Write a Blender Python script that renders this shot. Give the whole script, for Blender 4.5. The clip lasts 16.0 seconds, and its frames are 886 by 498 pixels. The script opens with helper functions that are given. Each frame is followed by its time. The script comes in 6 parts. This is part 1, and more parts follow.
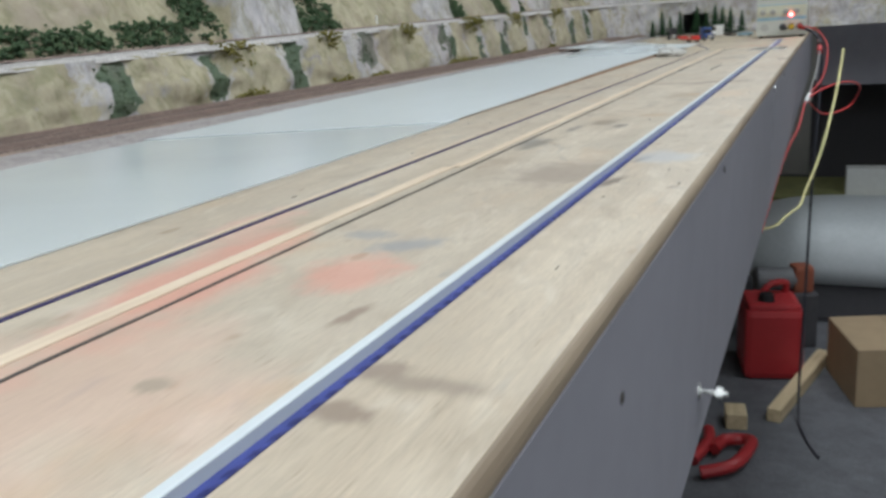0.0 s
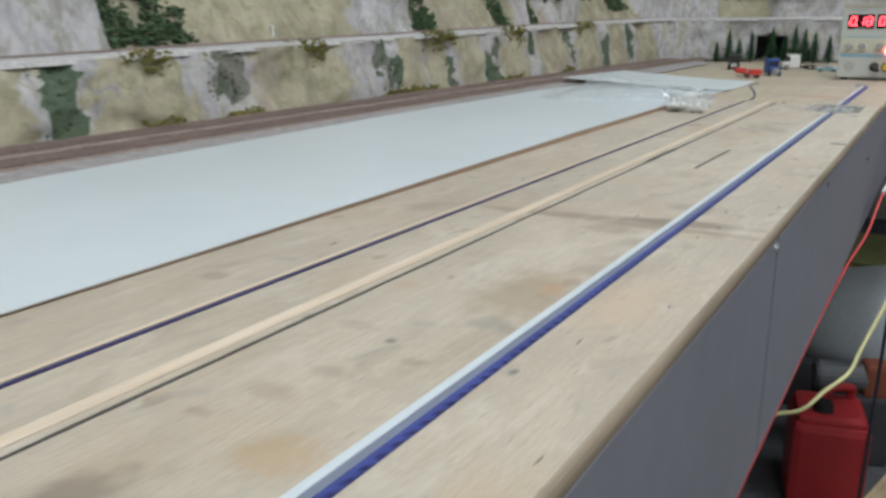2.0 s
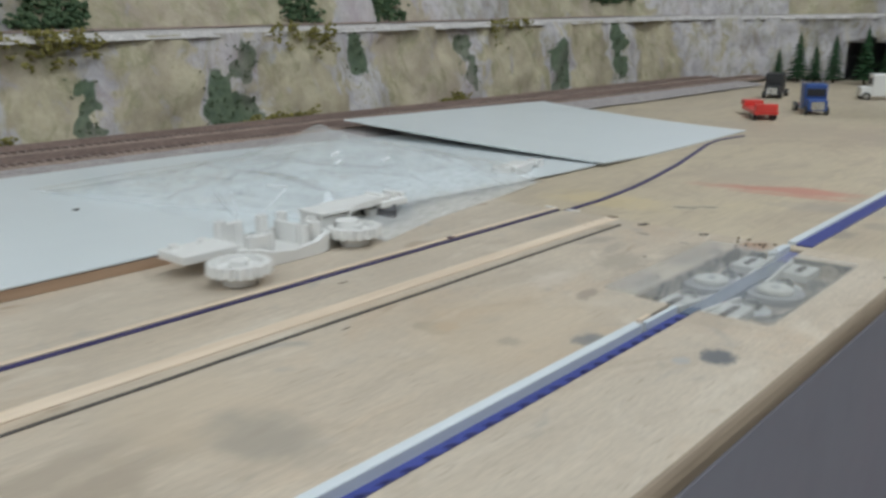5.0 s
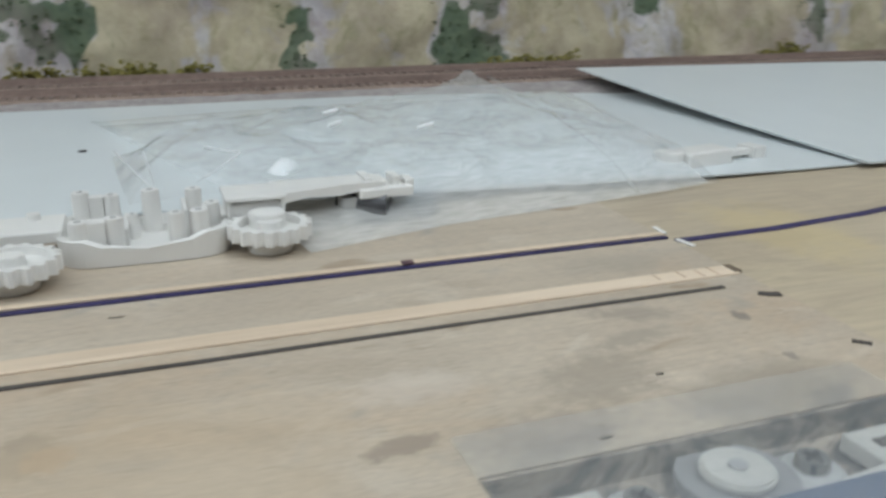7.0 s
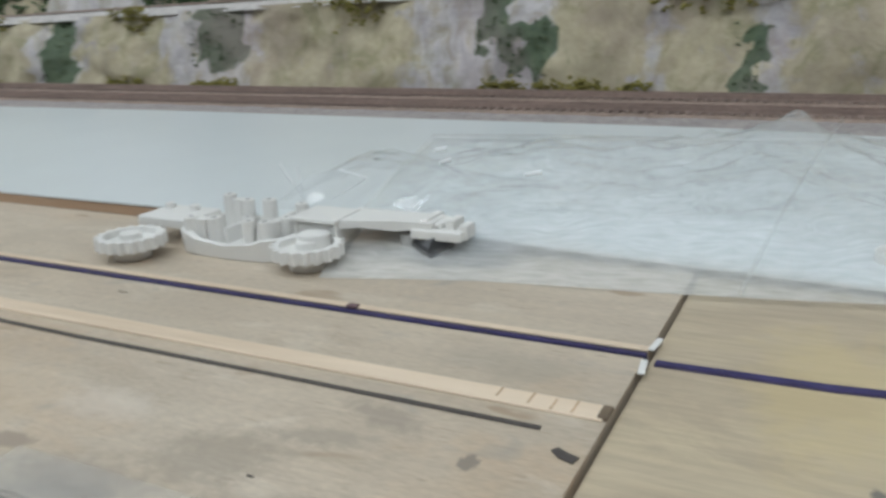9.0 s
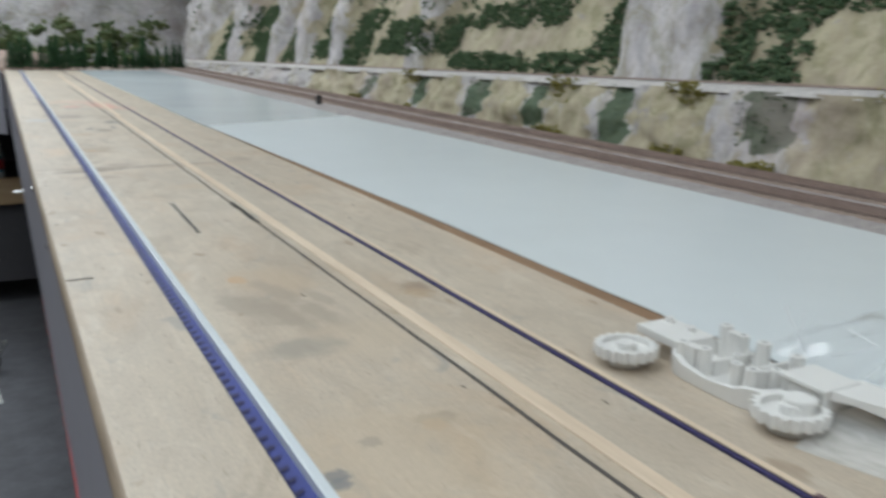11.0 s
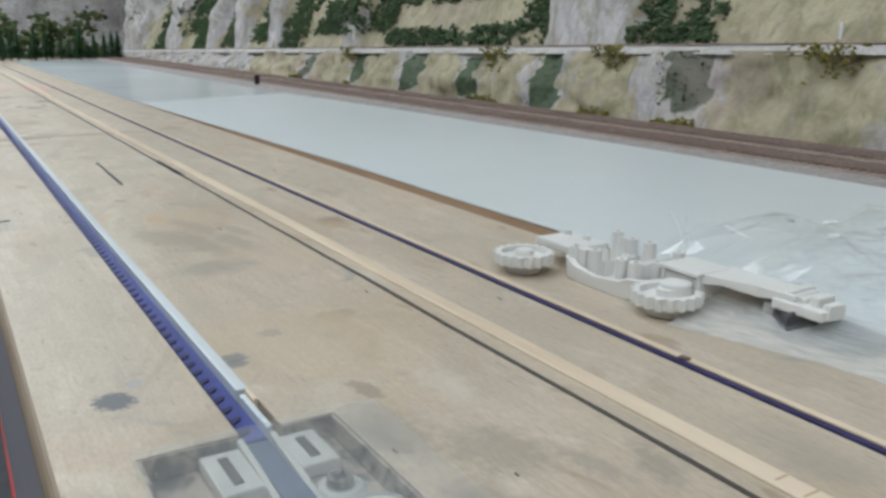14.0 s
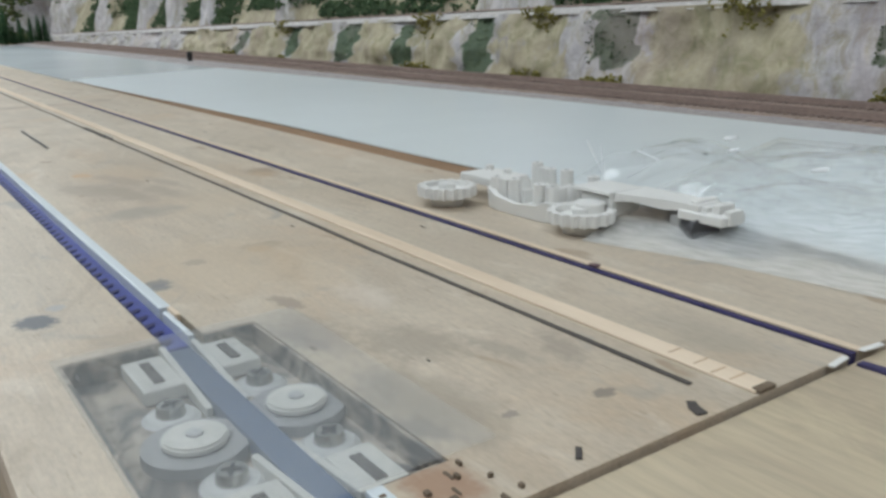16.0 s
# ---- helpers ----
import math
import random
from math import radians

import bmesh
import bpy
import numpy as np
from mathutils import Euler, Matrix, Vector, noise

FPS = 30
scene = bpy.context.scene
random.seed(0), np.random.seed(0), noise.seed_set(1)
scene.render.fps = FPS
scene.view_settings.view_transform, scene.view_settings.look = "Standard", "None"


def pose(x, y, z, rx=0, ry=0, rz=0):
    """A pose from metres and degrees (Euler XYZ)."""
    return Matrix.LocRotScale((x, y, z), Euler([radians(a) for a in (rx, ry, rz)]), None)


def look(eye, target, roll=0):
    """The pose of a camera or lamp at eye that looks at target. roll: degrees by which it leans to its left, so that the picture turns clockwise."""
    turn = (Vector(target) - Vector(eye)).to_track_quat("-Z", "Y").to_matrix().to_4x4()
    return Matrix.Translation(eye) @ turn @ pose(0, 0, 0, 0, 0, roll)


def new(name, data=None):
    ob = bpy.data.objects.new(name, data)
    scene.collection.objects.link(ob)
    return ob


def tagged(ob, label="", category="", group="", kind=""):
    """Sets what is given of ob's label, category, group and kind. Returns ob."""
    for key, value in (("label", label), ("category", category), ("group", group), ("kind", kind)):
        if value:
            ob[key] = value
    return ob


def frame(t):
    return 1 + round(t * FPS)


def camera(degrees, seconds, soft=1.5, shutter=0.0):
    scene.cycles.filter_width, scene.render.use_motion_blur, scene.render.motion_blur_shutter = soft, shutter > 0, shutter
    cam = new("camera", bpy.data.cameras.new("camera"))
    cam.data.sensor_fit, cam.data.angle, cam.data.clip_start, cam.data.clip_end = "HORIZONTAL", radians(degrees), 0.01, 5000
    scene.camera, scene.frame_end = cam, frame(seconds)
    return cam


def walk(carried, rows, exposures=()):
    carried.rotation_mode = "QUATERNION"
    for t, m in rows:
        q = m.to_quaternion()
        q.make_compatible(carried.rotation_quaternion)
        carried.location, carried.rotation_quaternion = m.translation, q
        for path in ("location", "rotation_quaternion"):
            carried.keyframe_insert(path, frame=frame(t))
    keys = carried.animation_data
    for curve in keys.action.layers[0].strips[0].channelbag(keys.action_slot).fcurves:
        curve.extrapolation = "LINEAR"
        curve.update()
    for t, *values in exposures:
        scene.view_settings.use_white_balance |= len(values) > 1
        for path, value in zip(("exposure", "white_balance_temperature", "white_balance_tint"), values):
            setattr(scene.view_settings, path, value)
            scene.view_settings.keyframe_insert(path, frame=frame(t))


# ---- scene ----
cam = camera(56.0, 16.0, soft=3.0, shutter=0.4)
PATH = [
    (0, (0.064, 1.028, 0.090), (-0.757, 2.778, -0.422), -3.9),
    (0.5, (0.085, 1.183, 0.101), (-0.857, 2.872, -0.409), -3.8),
    (1, (0.098, 1.335, 0.106), (-0.870, 3.009, -0.406), -2.5),
    (1.5, (0.075, 1.494, 0.101), (-0.916, 3.151, -0.418), -1.8),
    (2, (0.084, 1.639, 0.128), (-0.907, 3.295, -0.399), -0.3),
    (2.5, (0.07, 1.812, 0.12), (-0.893, 3.484, -0.404), -0.2),
    (3, (0.08, 2.056, 0.136), (-0.911, 3.718, -0.37), -0.7),
    (3.5, (0.086, 2.176, 0.138), (-0.929, 3.83, -0.348), 0.0),
    (3.7, (0.081, 2.234, 0.126), (-0.947, 3.882, -0.352), -0.0),
    (5.8, (0.087, 2.811, 0.108), (-1.447, 3.965, -0.453), -0.8),
    (6, (0.08, 2.825, 0.109), (-1.505, 3.898, -0.467), -0.7),
    (6.5, (0.072, 2.831, 0.098), (-1.556, 3.818, -0.512), 0.6),
    (7, (0.051, 2.901, 0.093), (-1.734, 3.549, -0.534), 0.2),
    (7.5, (0.048, 2.944, 0.088), (-1.813, 3.251, -0.578), 0.1),
    (8, (0.033, 2.974, 0.085), (-1.855, 3.056, -0.572), 0.8),
    (8.2, (0.022, 3.01, 0.09), (-1.867, 2.889, -0.556), -0.3),
    (10.3, (0.026, 3.197, 0.114), (-1.144, 1.669, -0.431), 0.5),
    (10.5, (0.027, 3.184, 0.121), (-1.076, 1.603, -0.412), 1.2),
    (11, (0.023, 3.138, 0.144), (-0.882, 1.423, -0.344), 1.0),
    (11.5, (0.005, 3.124, 0.142), (-0.634, 1.286, -0.32), 0.9),
    (12, (0.003, 3.122, 0.137), (-0.632, 1.279, -0.311), 2.1),
    (12.2, (0.001, 3.121, 0.136), (-0.638, 1.281, -0.317), 2.1),
    (12.5, (0.0, 3.122, 0.135), (-0.663, 1.291, -0.321), 1.9),
    (13, (-0.004, 3.145, 0.131), (-0.81, 1.374, -0.334), 1.5),
    (13.5, (0.006, 3.165, 0.113), (-0.946, 1.474, -0.372), 1.9),
    (14, (0.014, 3.172, 0.112), (-0.985, 1.514, -0.39), 0.2),
    (14.5, (0.006, 3.175, 0.114), (-1.045, 1.551, -0.392), -0.1),
    (15, (0.013, 3.17, 0.108), (-1.062, 1.563, -0.405), -1.1),
    (15.5, (0.01, 3.185, 0.096), (-1.046, 1.57, -0.43), -1.7),
    (16, (0.013, 3.191, 0.092), (-1.083, 1.609, -0.453), -1.1),
]
EXPOSURES = [(0.0, 0.11), (1.5, 0.09), (3.5, -0.05), (16.0, -0.05)]
walk(cam, [(t, look(eye, target, roll)) for t, eye, target, roll in PATH], EXPOSURES)

# ---- light: a closed room with white ceiling lamps ----
world = bpy.data.worlds.new("world")
scene.world = world
world.use_nodes = True
world.node_tree.nodes["Background"].inputs[0].default_value = (0.75, 0.78, 0.85, 1)
world.node_tree.nodes["Background"].inputs[1].default_value = 0.05


# ---- materials ----
def col(c):
    return (c[0], c[1], c[2], 1.0)


class Mat:
    """A small builder of procedural materials on object coordinates."""

    def __init__(self, name, rough=0.6, metal=0.0, spec=0.5):
        self.m = bpy.data.materials.new(name)
        self.m.use_nodes = True
        self.t = self.m.node_tree
        self.b = self.t.nodes["Principled BSDF"]
        self.b.inputs["Roughness"].default_value = rough
        self.b.inputs["Metallic"].default_value = metal
        self.b.inputs["Specular IOR Level"].default_value = spec
        self.co = self.t.nodes.new("ShaderNodeTexCoord").outputs["Object"]
        self.shared = {}

    def node(self, kind):
        return self.t.nodes.new(kind)

    def link(self, a, b):
        self.t.links.new(a, b)

    def scaled(self, sx, sy, sz):
        n = self.node("ShaderNodeMapping")
        n.inputs["Scale"].default_value = (sx, sy, sz)
        self.link(self.co, n.inputs["Vector"])
        return n.outputs["Vector"]

    def noise(self, scale, stretch=(1, 1, 1), detail=4, rough=0.6, warp=0.0):
        n = self.node("ShaderNodeTexNoise")
        n.inputs["Scale"].default_value = scale
        n.inputs["Detail"].default_value = detail
        n.inputs["Roughness"].default_value = rough
        n.inputs["Distortion"].default_value = warp
        self.link(self.scaled(*stretch), n.inputs["Vector"])
        return n.outputs["Fac"]

    def ramp(self, fac, stops):
        n = self.node("ShaderNodeValToRGB")
        e = n.color_ramp.elements
        while len(e) < len(stops):
            e.new(0.5)
        for k, (p, c) in enumerate(stops):
            e[k].position = p
            e[k].color = col(c) if not isinstance(c, (int, float)) else (c, c, c, 1)
        self.link(fac, n.inputs["Fac"])
        return n.outputs["Color"]

    def mix(self, fac, a, b, mode="MIX"):
        n = self.node("ShaderNodeMix")
        n.data_type, n.blend_type = "RGBA", mode
        for sock, v in ((n.inputs[0], fac), (n.inputs[6], a), (n.inputs[7], b)):
            if isinstance(v, (int, float)):
                sock.default_value = v
            elif isinstance(v, tuple):
                sock.default_value = col(v)
            else:
                self.link(v, sock)
        return n.outputs[2]

    def math(self, op, a, b):
        n = self.node("ShaderNodeMath")
        n.operation, n.use_clamp = op, False
        for sock, v in ((n.inputs[0], a), (n.inputs[1], b)):
            if isinstance(v, (int, float)):
                sock.default_value = v
            else:
                self.link(v, sock)
        return n.outputs[0]

    def ragged_noise(self, scale):
        step = min((25, 70, 200, 450), key=lambda k: abs(math.log(k / (scale * 1.9))))
        if step not in self.shared:
            self.shared[step] = self.noise(step, detail=5)
        return self.shared[step]

    def blob(self, x, y, rx, ry, turn=0.0, ragged=0.5):
        """A stain with a ragged outline: 1 inside, 0 outside."""
        n = self.node("ShaderNodeMapping")
        n.vector_type = "TEXTURE"
        n.inputs["Location"].default_value = (x, y, 0)
        n.inputs["Rotation"].default_value = (0, 0, radians(turn))
        n.inputs["Scale"].default_value = (rx, ry, 1)
        self.link(self.co, n.inputs["Vector"])
        length = self.node("ShaderNodeVectorMath")
        length.operation = "LENGTH"
        self.link(n.outputs["Vector"], length.inputs[0])
        edge = self.math("ADD", length.outputs["Value"], self.math("MULTIPLY", self.math("SUBTRACT", self.ragged_noise(1 / max(rx, ry) * 1.5), 0.5), 2 * ragged))
        fade = self.node("ShaderNodeMapRange")
        for key, val in (("From Min", 0.66 if max(rx, ry) < 0.012 else 0.45), ("From Max", 1.0), ("To Min", 1.0), ("To Max", 0.0)):
            fade.inputs[key].default_value = val
        self.link(edge, fade.inputs["Value"])
        return fade.outputs[0]

    def colour(self, c):
        if isinstance(c, tuple):
            self.b.inputs["Base Color"].default_value = col(c)
        else:
            self.link(c, self.b.inputs["Base Color"])
        return self

    def bump(self, fac, strength=0.3, depth=0.001):
        n = self.node("ShaderNodeBump")
        n.inputs["Strength"].default_value = strength
        n.inputs["Distance"].default_value = depth
        self.link(fac, n.inputs["Height"])
        self.link(n.outputs["Normal"], self.b.inputs["Normal"])
        return self

    def rough(self, fac, lo, hi):
        n = self.node("ShaderNodeMapRange")
        n.inputs["To Min"].default_value, n.inputs["To Max"].default_value = lo, hi
        self.link(fac, n.inputs["Value"])
        self.link(n.outputs[0], self.b.inputs["Roughness"])
        return self


def plain(name, c, rough=0.5, metal=0.0, vary=0.12, scale=60.0, depth=0.0003):
    m = Mat(name, rough, metal)
    f = m.noise(scale, detail=5)
    g = m.noise(scale / 9, detail=3)
    dark = tuple(v * (1 - vary) for v in c)
    lite = tuple(min(1, v * (1 + vary)) for v in c)
    m.colour(m.mix(0.5, m.ramp(f, [(0.3, dark), (0.7, lite)]), m.ramp(g, [(0.3, dark), (0.7, lite)])))
    m.bump(f, 0.25, depth)
    m.rough(g, max(0.03, rough - 0.08), min(1, rough + 0.1))
    return m.m


STAINS_A = (
    (-0.125, 1.176, 0.07, 0.075, 0, (0.70, 0.42, 0.31), 0.4),
    (-0.042, 1.187, 0.011, 0.007, 0, (0.22, 0.15, 0.1), 0.8),
    (-0.102, 1.187, 0.007, 0.006, 0, (0.28, 0.22, 0.15), 0.7),
    (-0.029, 1.208, 0.03, 0.007, 0, (0.22, 0.16, 0.11), 0.7),
    (-0.044, 1.214, 0.01, 0.006, 10, (0.24, 0.17, 0.12), 0.8),
    (-0.076, 1.252, 0.004, 0.016, -8, (0.22, 0.14, 0.09), 0.8),
    (-0.161, 1.276, 0.03, 0.1, 8, (0.70, 0.26, 0.18), 0.62),
    (-0.102, 1.296, 0.025, 0.03, 0, (0.70, 0.28, 0.20), 0.6),
    (-0.099, 1.339, 0.022, 0.012, 35, (0.26, 0.26, 0.27), 0.75),
    (-0.125, 1.353, 0.016, 0.01, 0, (0.26, 0.26, 0.27), 0.7),
    (-0.198, 1.363, 0.02, 0.05, 0, (0.74, 0.36, 0.27), 0.4),
    (-0.044, 1.489, 0.0046, 0.0208, -14, (0.133, 0.086, 0.055), 0.95),
)
STAINS_B = (
    (-0.080, 1.515, 0.0390, 0.0520, 0, (0.265, 0.195, 0.140), 0.72),
    (-0.135, 1.554, 0.012, 0.02, 0, (0.35, 0.26, 0.17), 0.6),
    (-0.042, 1.567, 0.0046, 0.0182, -14, (0.133, 0.086, 0.055), 0.95),
    (-0.030, 1.575, 0.026, 0.030, 0, (0.42, 0.44, 0.47), 0.6),
    (-0.136, 1.633, 0.0104, 0.0338, -8, (0.187, 0.156, 0.117), 0.92),
    (-0.146, 1.640, 0.0078, 0.0286, -8, (0.187, 0.164, 0.133), 0.87),
    (-0.130, 1.720, 0.0052, 0.0260, 0, (0.203, 0.172, 0.140), 0.82),
    (-0.094, 1.735, 0.0078, 0.0130, 0, (0.156, 0.125, 0.094), 0.95),
    (-0.112, 1.760, 0.0130, 0.0260, 0, (0.234, 0.172, 0.109), 0.87),
    (-0.078, 1.810, 0.02, 0.016, 0, (0.45, 0.28, 0.12), 0.55),
    (-0.121, 1.819, 0.007, 0.004, 0, (0.3, 0.21, 0.14), 0.5),
    (-0.111, 1.844, 0.014, 0.009, 0, (0.3, 0.21, 0.14), 0.5),
)
STAINS_C = (
    (-0.104, 1.868, 0.01, 0.006, 0, (0.3, 0.21, 0.14), 0.5),
    (-0.081, 1.892, 0.007, 0.004, 0, (0.3, 0.21, 0.14), 0.55),
    (-0.043, 1.903, 0.002, 0.003, 0, (0.1, 0.09, 0.08), 0.9),
    (-0.101, 1.906, 0.003, 0.003, 0, (0.12, 0.1, 0.09), 0.8),
    (-0.15, 1.912, 0.003, 0.004, 0, (0.14, 0.11, 0.09), 0.8),
    (-0.124, 1.914, 0.011, 0.006, 0, (0.3, 0.21, 0.14), 0.4),
    (-0.233, 1.936, 0.009, 0.008, 0, (0.3, 0.21, 0.14), 0.65),
    (-0.064, 1.942, 0.005, 0.006, 0, (0.3, 0.21, 0.14), 0.5),
    (-0.076, 1.945, 0.012, 0.011, 0, (0.27, 0.24, 0.21), 0.65),
    (-0.136, 1.973, 0.012, 0.009, 0, (0.46, 0.27, 0.13), 0.35),
    (-0.080, 1.990, 0.0260, 0.0520, 0, (0.343, 0.250, 0.148), 0.72),
    (-0.031, 2.001, 0.02, 0.05, 0, (0.6, 0.42, 0.26), 0.5),
)
STAINS_D = (
    (-0.071, 2.003, 0.007, 0.011, 0, (0.46, 0.27, 0.13), 0.75),
    (-0.067, 2.019, 0.006, 0.009, 0, (0.3, 0.21, 0.14), 0.6),
    (-0.062, 2.045, 0.019, 0.014, 0, (0.3, 0.21, 0.14), 0.45),
    (-0.06, 2.11, 0.016, 0.015, 0, (0.3, 0.21, 0.14), 0.5),
    (-0.226, 2.137, 0.016, 0.026, 0, (0.3, 0.21, 0.14), 0.6),
    (-0.09, 2.139, 0.021, 0.026, 0, (0.3, 0.21, 0.14), 0.6),
    (-0.052, 2.155, 0.085, 0.008, 0, (0.25, 0.17, 0.1), 0.65),
    (-0.150, 2.158, 0.0650, 0.0104, 4, (0.234, 0.172, 0.117), 0.77),
    (-0.166, 2.17, 0.09, 0.02, 4, (0.42, 0.3, 0.19), 0.5),
    (-0.060, 2.172, 0.0780, 0.0130, 6, (0.203, 0.140, 0.086), 0.87),
    (-0.057, 2.223, 0.027, 0.02, 0, (0.3, 0.21, 0.14), 0.6),
    (-0.135, 2.31, 0.03, 0.02, 0, (0.5, 0.38, 0.25), 0.5),
)
STAINS_E = (
    (-0.093, 2.65, 0.007, 0.01, 0, (0.53, 0.3, 0.12), 0.8),
    (-0.114, 2.662, 0.03, 0.04, 10, (0.5, 0.37, 0.23), 0.55),
    (-0.108, 2.680, 0.0091, 0.0364, 12, (0.343, 0.265, 0.187), 0.72),
    (-0.082, 2.700, 0.0104, 0.0390, 8, (0.343, 0.273, 0.195), 0.77),
    (-0.128, 2.705, 0.0065, 0.0286, 12, (0.343, 0.273, 0.195), 0.72),
    (-0.186, 2.709, 0.0117, 0.0169, 0, (0.257, 0.172, 0.101), 0.87),
    (-0.183, 2.718, 0.01, 0.014, 0, (0.42, 0.28, 0.15), 0.7),
    (-0.098, 2.720, 0.0117, 0.0520, 14, (0.328, 0.257, 0.179), 0.82),
    (-0.119, 2.735, 0.0091, 0.0416, 10, (0.335, 0.265, 0.187), 0.77),
    (-0.12, 2.772, 0.035, 0.035, 20, (0.52, 0.41, 0.28), 0.5),
    (-0.093, 2.777, 0.0286, 0.0156, 0, (0.312, 0.265, 0.203), 0.77),
    (-0.115, 2.872, 0.0104, 0.0078, 0, (0.296, 0.226, 0.148), 0.82),
)
STAINS_F = (
    (-0.113, 2.876, 0.006, 0.006, 0, (0.44, 0.3, 0.17), 0.7),
    (-0.085, 2.879, 0.005, 0.005, 0, (0.2, 0.17, 0.14), 0.8),
    (-0.094, 2.892, 0.05, 0.06, 0, (0.55, 0.42, 0.27), 0.4),
    (-0.065, 2.897, 0.0055, 0.0055, 0, (0.16, 0.15, 0.14), 0.85),
    (-0.064, 2.902, 0.005, 0.005, 30, (0.14, 0.14, 0.14), 0.85),
    (-0.030, 2.902, 0.0035, 0.0040, 0, (0.34, 0.34, 0.35), 0.7),
    (-0.022, 2.913, 0.0070, 0.0085, 20, (0.07, 0.075, 0.085), 0.95),
    (-0.094, 2.945, 0.004, 0.01, 15, (0.24, 0.18, 0.13), 0.7),
    (-0.044, 2.945, 0.02, 0.014, 0, (0.36, 0.27, 0.18), 0.55),
    (-0.118, 2.955, 0.01, 0.02, 0, (0.62, 0.54, 0.45), 0.5),
    (-0.045, 2.957, 0.018, 0.006, 0, (0.2, 0.16, 0.12), 0.6),
    (-0.088, 2.975, 0.01, 0.022, 0, (0.28, 0.22, 0.17), 0.55),
)
STAINS_G = (
    (-0.082, 2.975, 0.006, 0.022, 10, (0.20, 0.18, 0.16), 0.4),
    (-0.108, 3.0, 0.016, 0.022, 30, (0.27, 0.22, 0.16), 0.6),
    (-0.125, 3.02, 0.005, 0.016, 10, (0.29, 0.24, 0.18), 0.6),
    (-0.084, 3.02, 0.007, 0.016, -15, (0.20, 0.18, 0.16), 0.4),
    (-0.14, 3.028, 0.006, 0.018, -20, (0.25, 0.2, 0.15), 0.6),
    (-0.092, 3.035, 0.014, 0.03, 0, (0.27, 0.22, 0.16), 0.6),
    (-0.18, 3.045, 0.012, 0.03, 0, (0.32, 0.27, 0.2), 0.5),
    (-0.081, 3.045, 0.005, 0.012, 20, (0.16, 0.14, 0.12), 0.6),
    (-0.102, 3.052, 0.003, 0.002, 0, (0.22, 0.18, 0.14), 0.8),
    (-0.128, 3.057, 0.004, 0.003, 0, (0.16, 0.13, 0.1), 0.8),
    (-0.071, 3.068, 0.01, 0.014, 0, (0.3, 0.15, 0.07), 0.8),
)


def plywood(x0, x1, y0, y1):
    """Bare plywood with the stains that lie on one stretch of the board."""
    m = Mat("plywood", 0.55)
    grain = m.noise(60, (1, 0.10, 1), 6, 0.65, 0.6)
    wide = m.noise(9, (1, 0.28, 1), 4, 0.55, 1.2)
    base = m.mix(0.55, m.ramp(grain, [(0.25, (0.42, 0.32, 0.22)), (0.5, (0.55, 0.45, 0.33)), (0.8, (0.63, 0.54, 0.42))]),
                 m.ramp(wide, [(0.3, (0.45, 0.35, 0.24)), (0.5, (0.57, 0.47, 0.35)), (0.7, (0.63, 0.54, 0.42))]))
    hair = m.noise(420, (1, 0.035, 1), 3, 0.6, 0.2)
    base = m.mix(0.45, base, m.ramp(hair, [(0.3, 0.74), (0.7, 1.15)]), "MULTIPLY")
    cloud = m.ramp(m.noise(7, (1, 0.6, 1), 4, 0.6, 1.0), [(0.42, 0.0), (0.66, 0.5)])
    base = m.mix(cloud, base, (0.40, 0.335, 0.25))
    smudge = m.ramp(m.noise(26, (1, 0.5, 1), 5, 0.62, 1.0), [(0.53, 0.0), (0.68, 0.7)])
    base = m.mix(smudge, base, (0.36, 0.28, 0.19))
    amber = m.ramp(m.noise(17, (1, 0.5, 1), 4, 0.6, 0.7), [(0.56, 0.0), (0.70, 0.6)])
    base = m.mix(amber, base, (0.50, 0.35, 0.21))
    patch = m.ramp(m.noise(33, (1, 0.42, 1), 6, 0.68, 1.4), [(0.49, 0.0), (0.60, 0.55)])
    base = m.mix(patch, base, (0.44, 0.36, 0.265))
    pale = m.ramp(m.noise(41, (1, 0.35, 1), 5, 0.65, 1.2), [(0.56, 0.0), (0.68, 0.5)])
    base = m.mix(pale, base, (0.66, 0.58, 0.47))
    fleck = m.ramp(m.noise(520, (1, 0.16, 1), 2, 0.5, 0.2), [(0.64, 0.0), (0.72, 0.55)])
    base = m.mix(fleck, base, (0.30, 0.22, 0.14))
    base = m.mix(0.6, base, m.ramp(m.noise(900, (1, 0.3, 1), 2, 0.5), [(0.3, 0.80), (0.7, 1.12)]), "MULTIPLY")
    knot = m.ramp(m.noise(75, (1, 0.42, 1), 2, 0.4, 0.3), [(0.69, 0.0), (0.75, 0.7)])
    base = m.mix(knot, base, (0.29, 0.19, 0.10))
    grime = m.ramp(m.noise(48, (1, 0.6, 1), 3, 0.5, 1.0), [(0.64, 0.0), (0.76, 0.6)])
    base = m.mix(grime, base, (0.27, 0.25, 0.22))
    for x, y, rx, ry, turn, c, k in STAINS_A + STAINS_B + STAINS_C + STAINS_D + STAINS_E + STAINS_F + STAINS_G:
        if x0 - rx < x < x1 + rx and y0 - ry < y < y1 + ry:
            base = m.mix(m.math("MULTIPLY", m.blob(x, y, rx, ry, turn, 0.75), k), base, c)
    base = m.mix(0.15, base, (0.44, 0.44, 0.45))
    m.colour(base).bump(m.mix(0.5, grain, hair), 0.5, 0.0005).rough(wide, 0.42, 0.62)
    return m.m


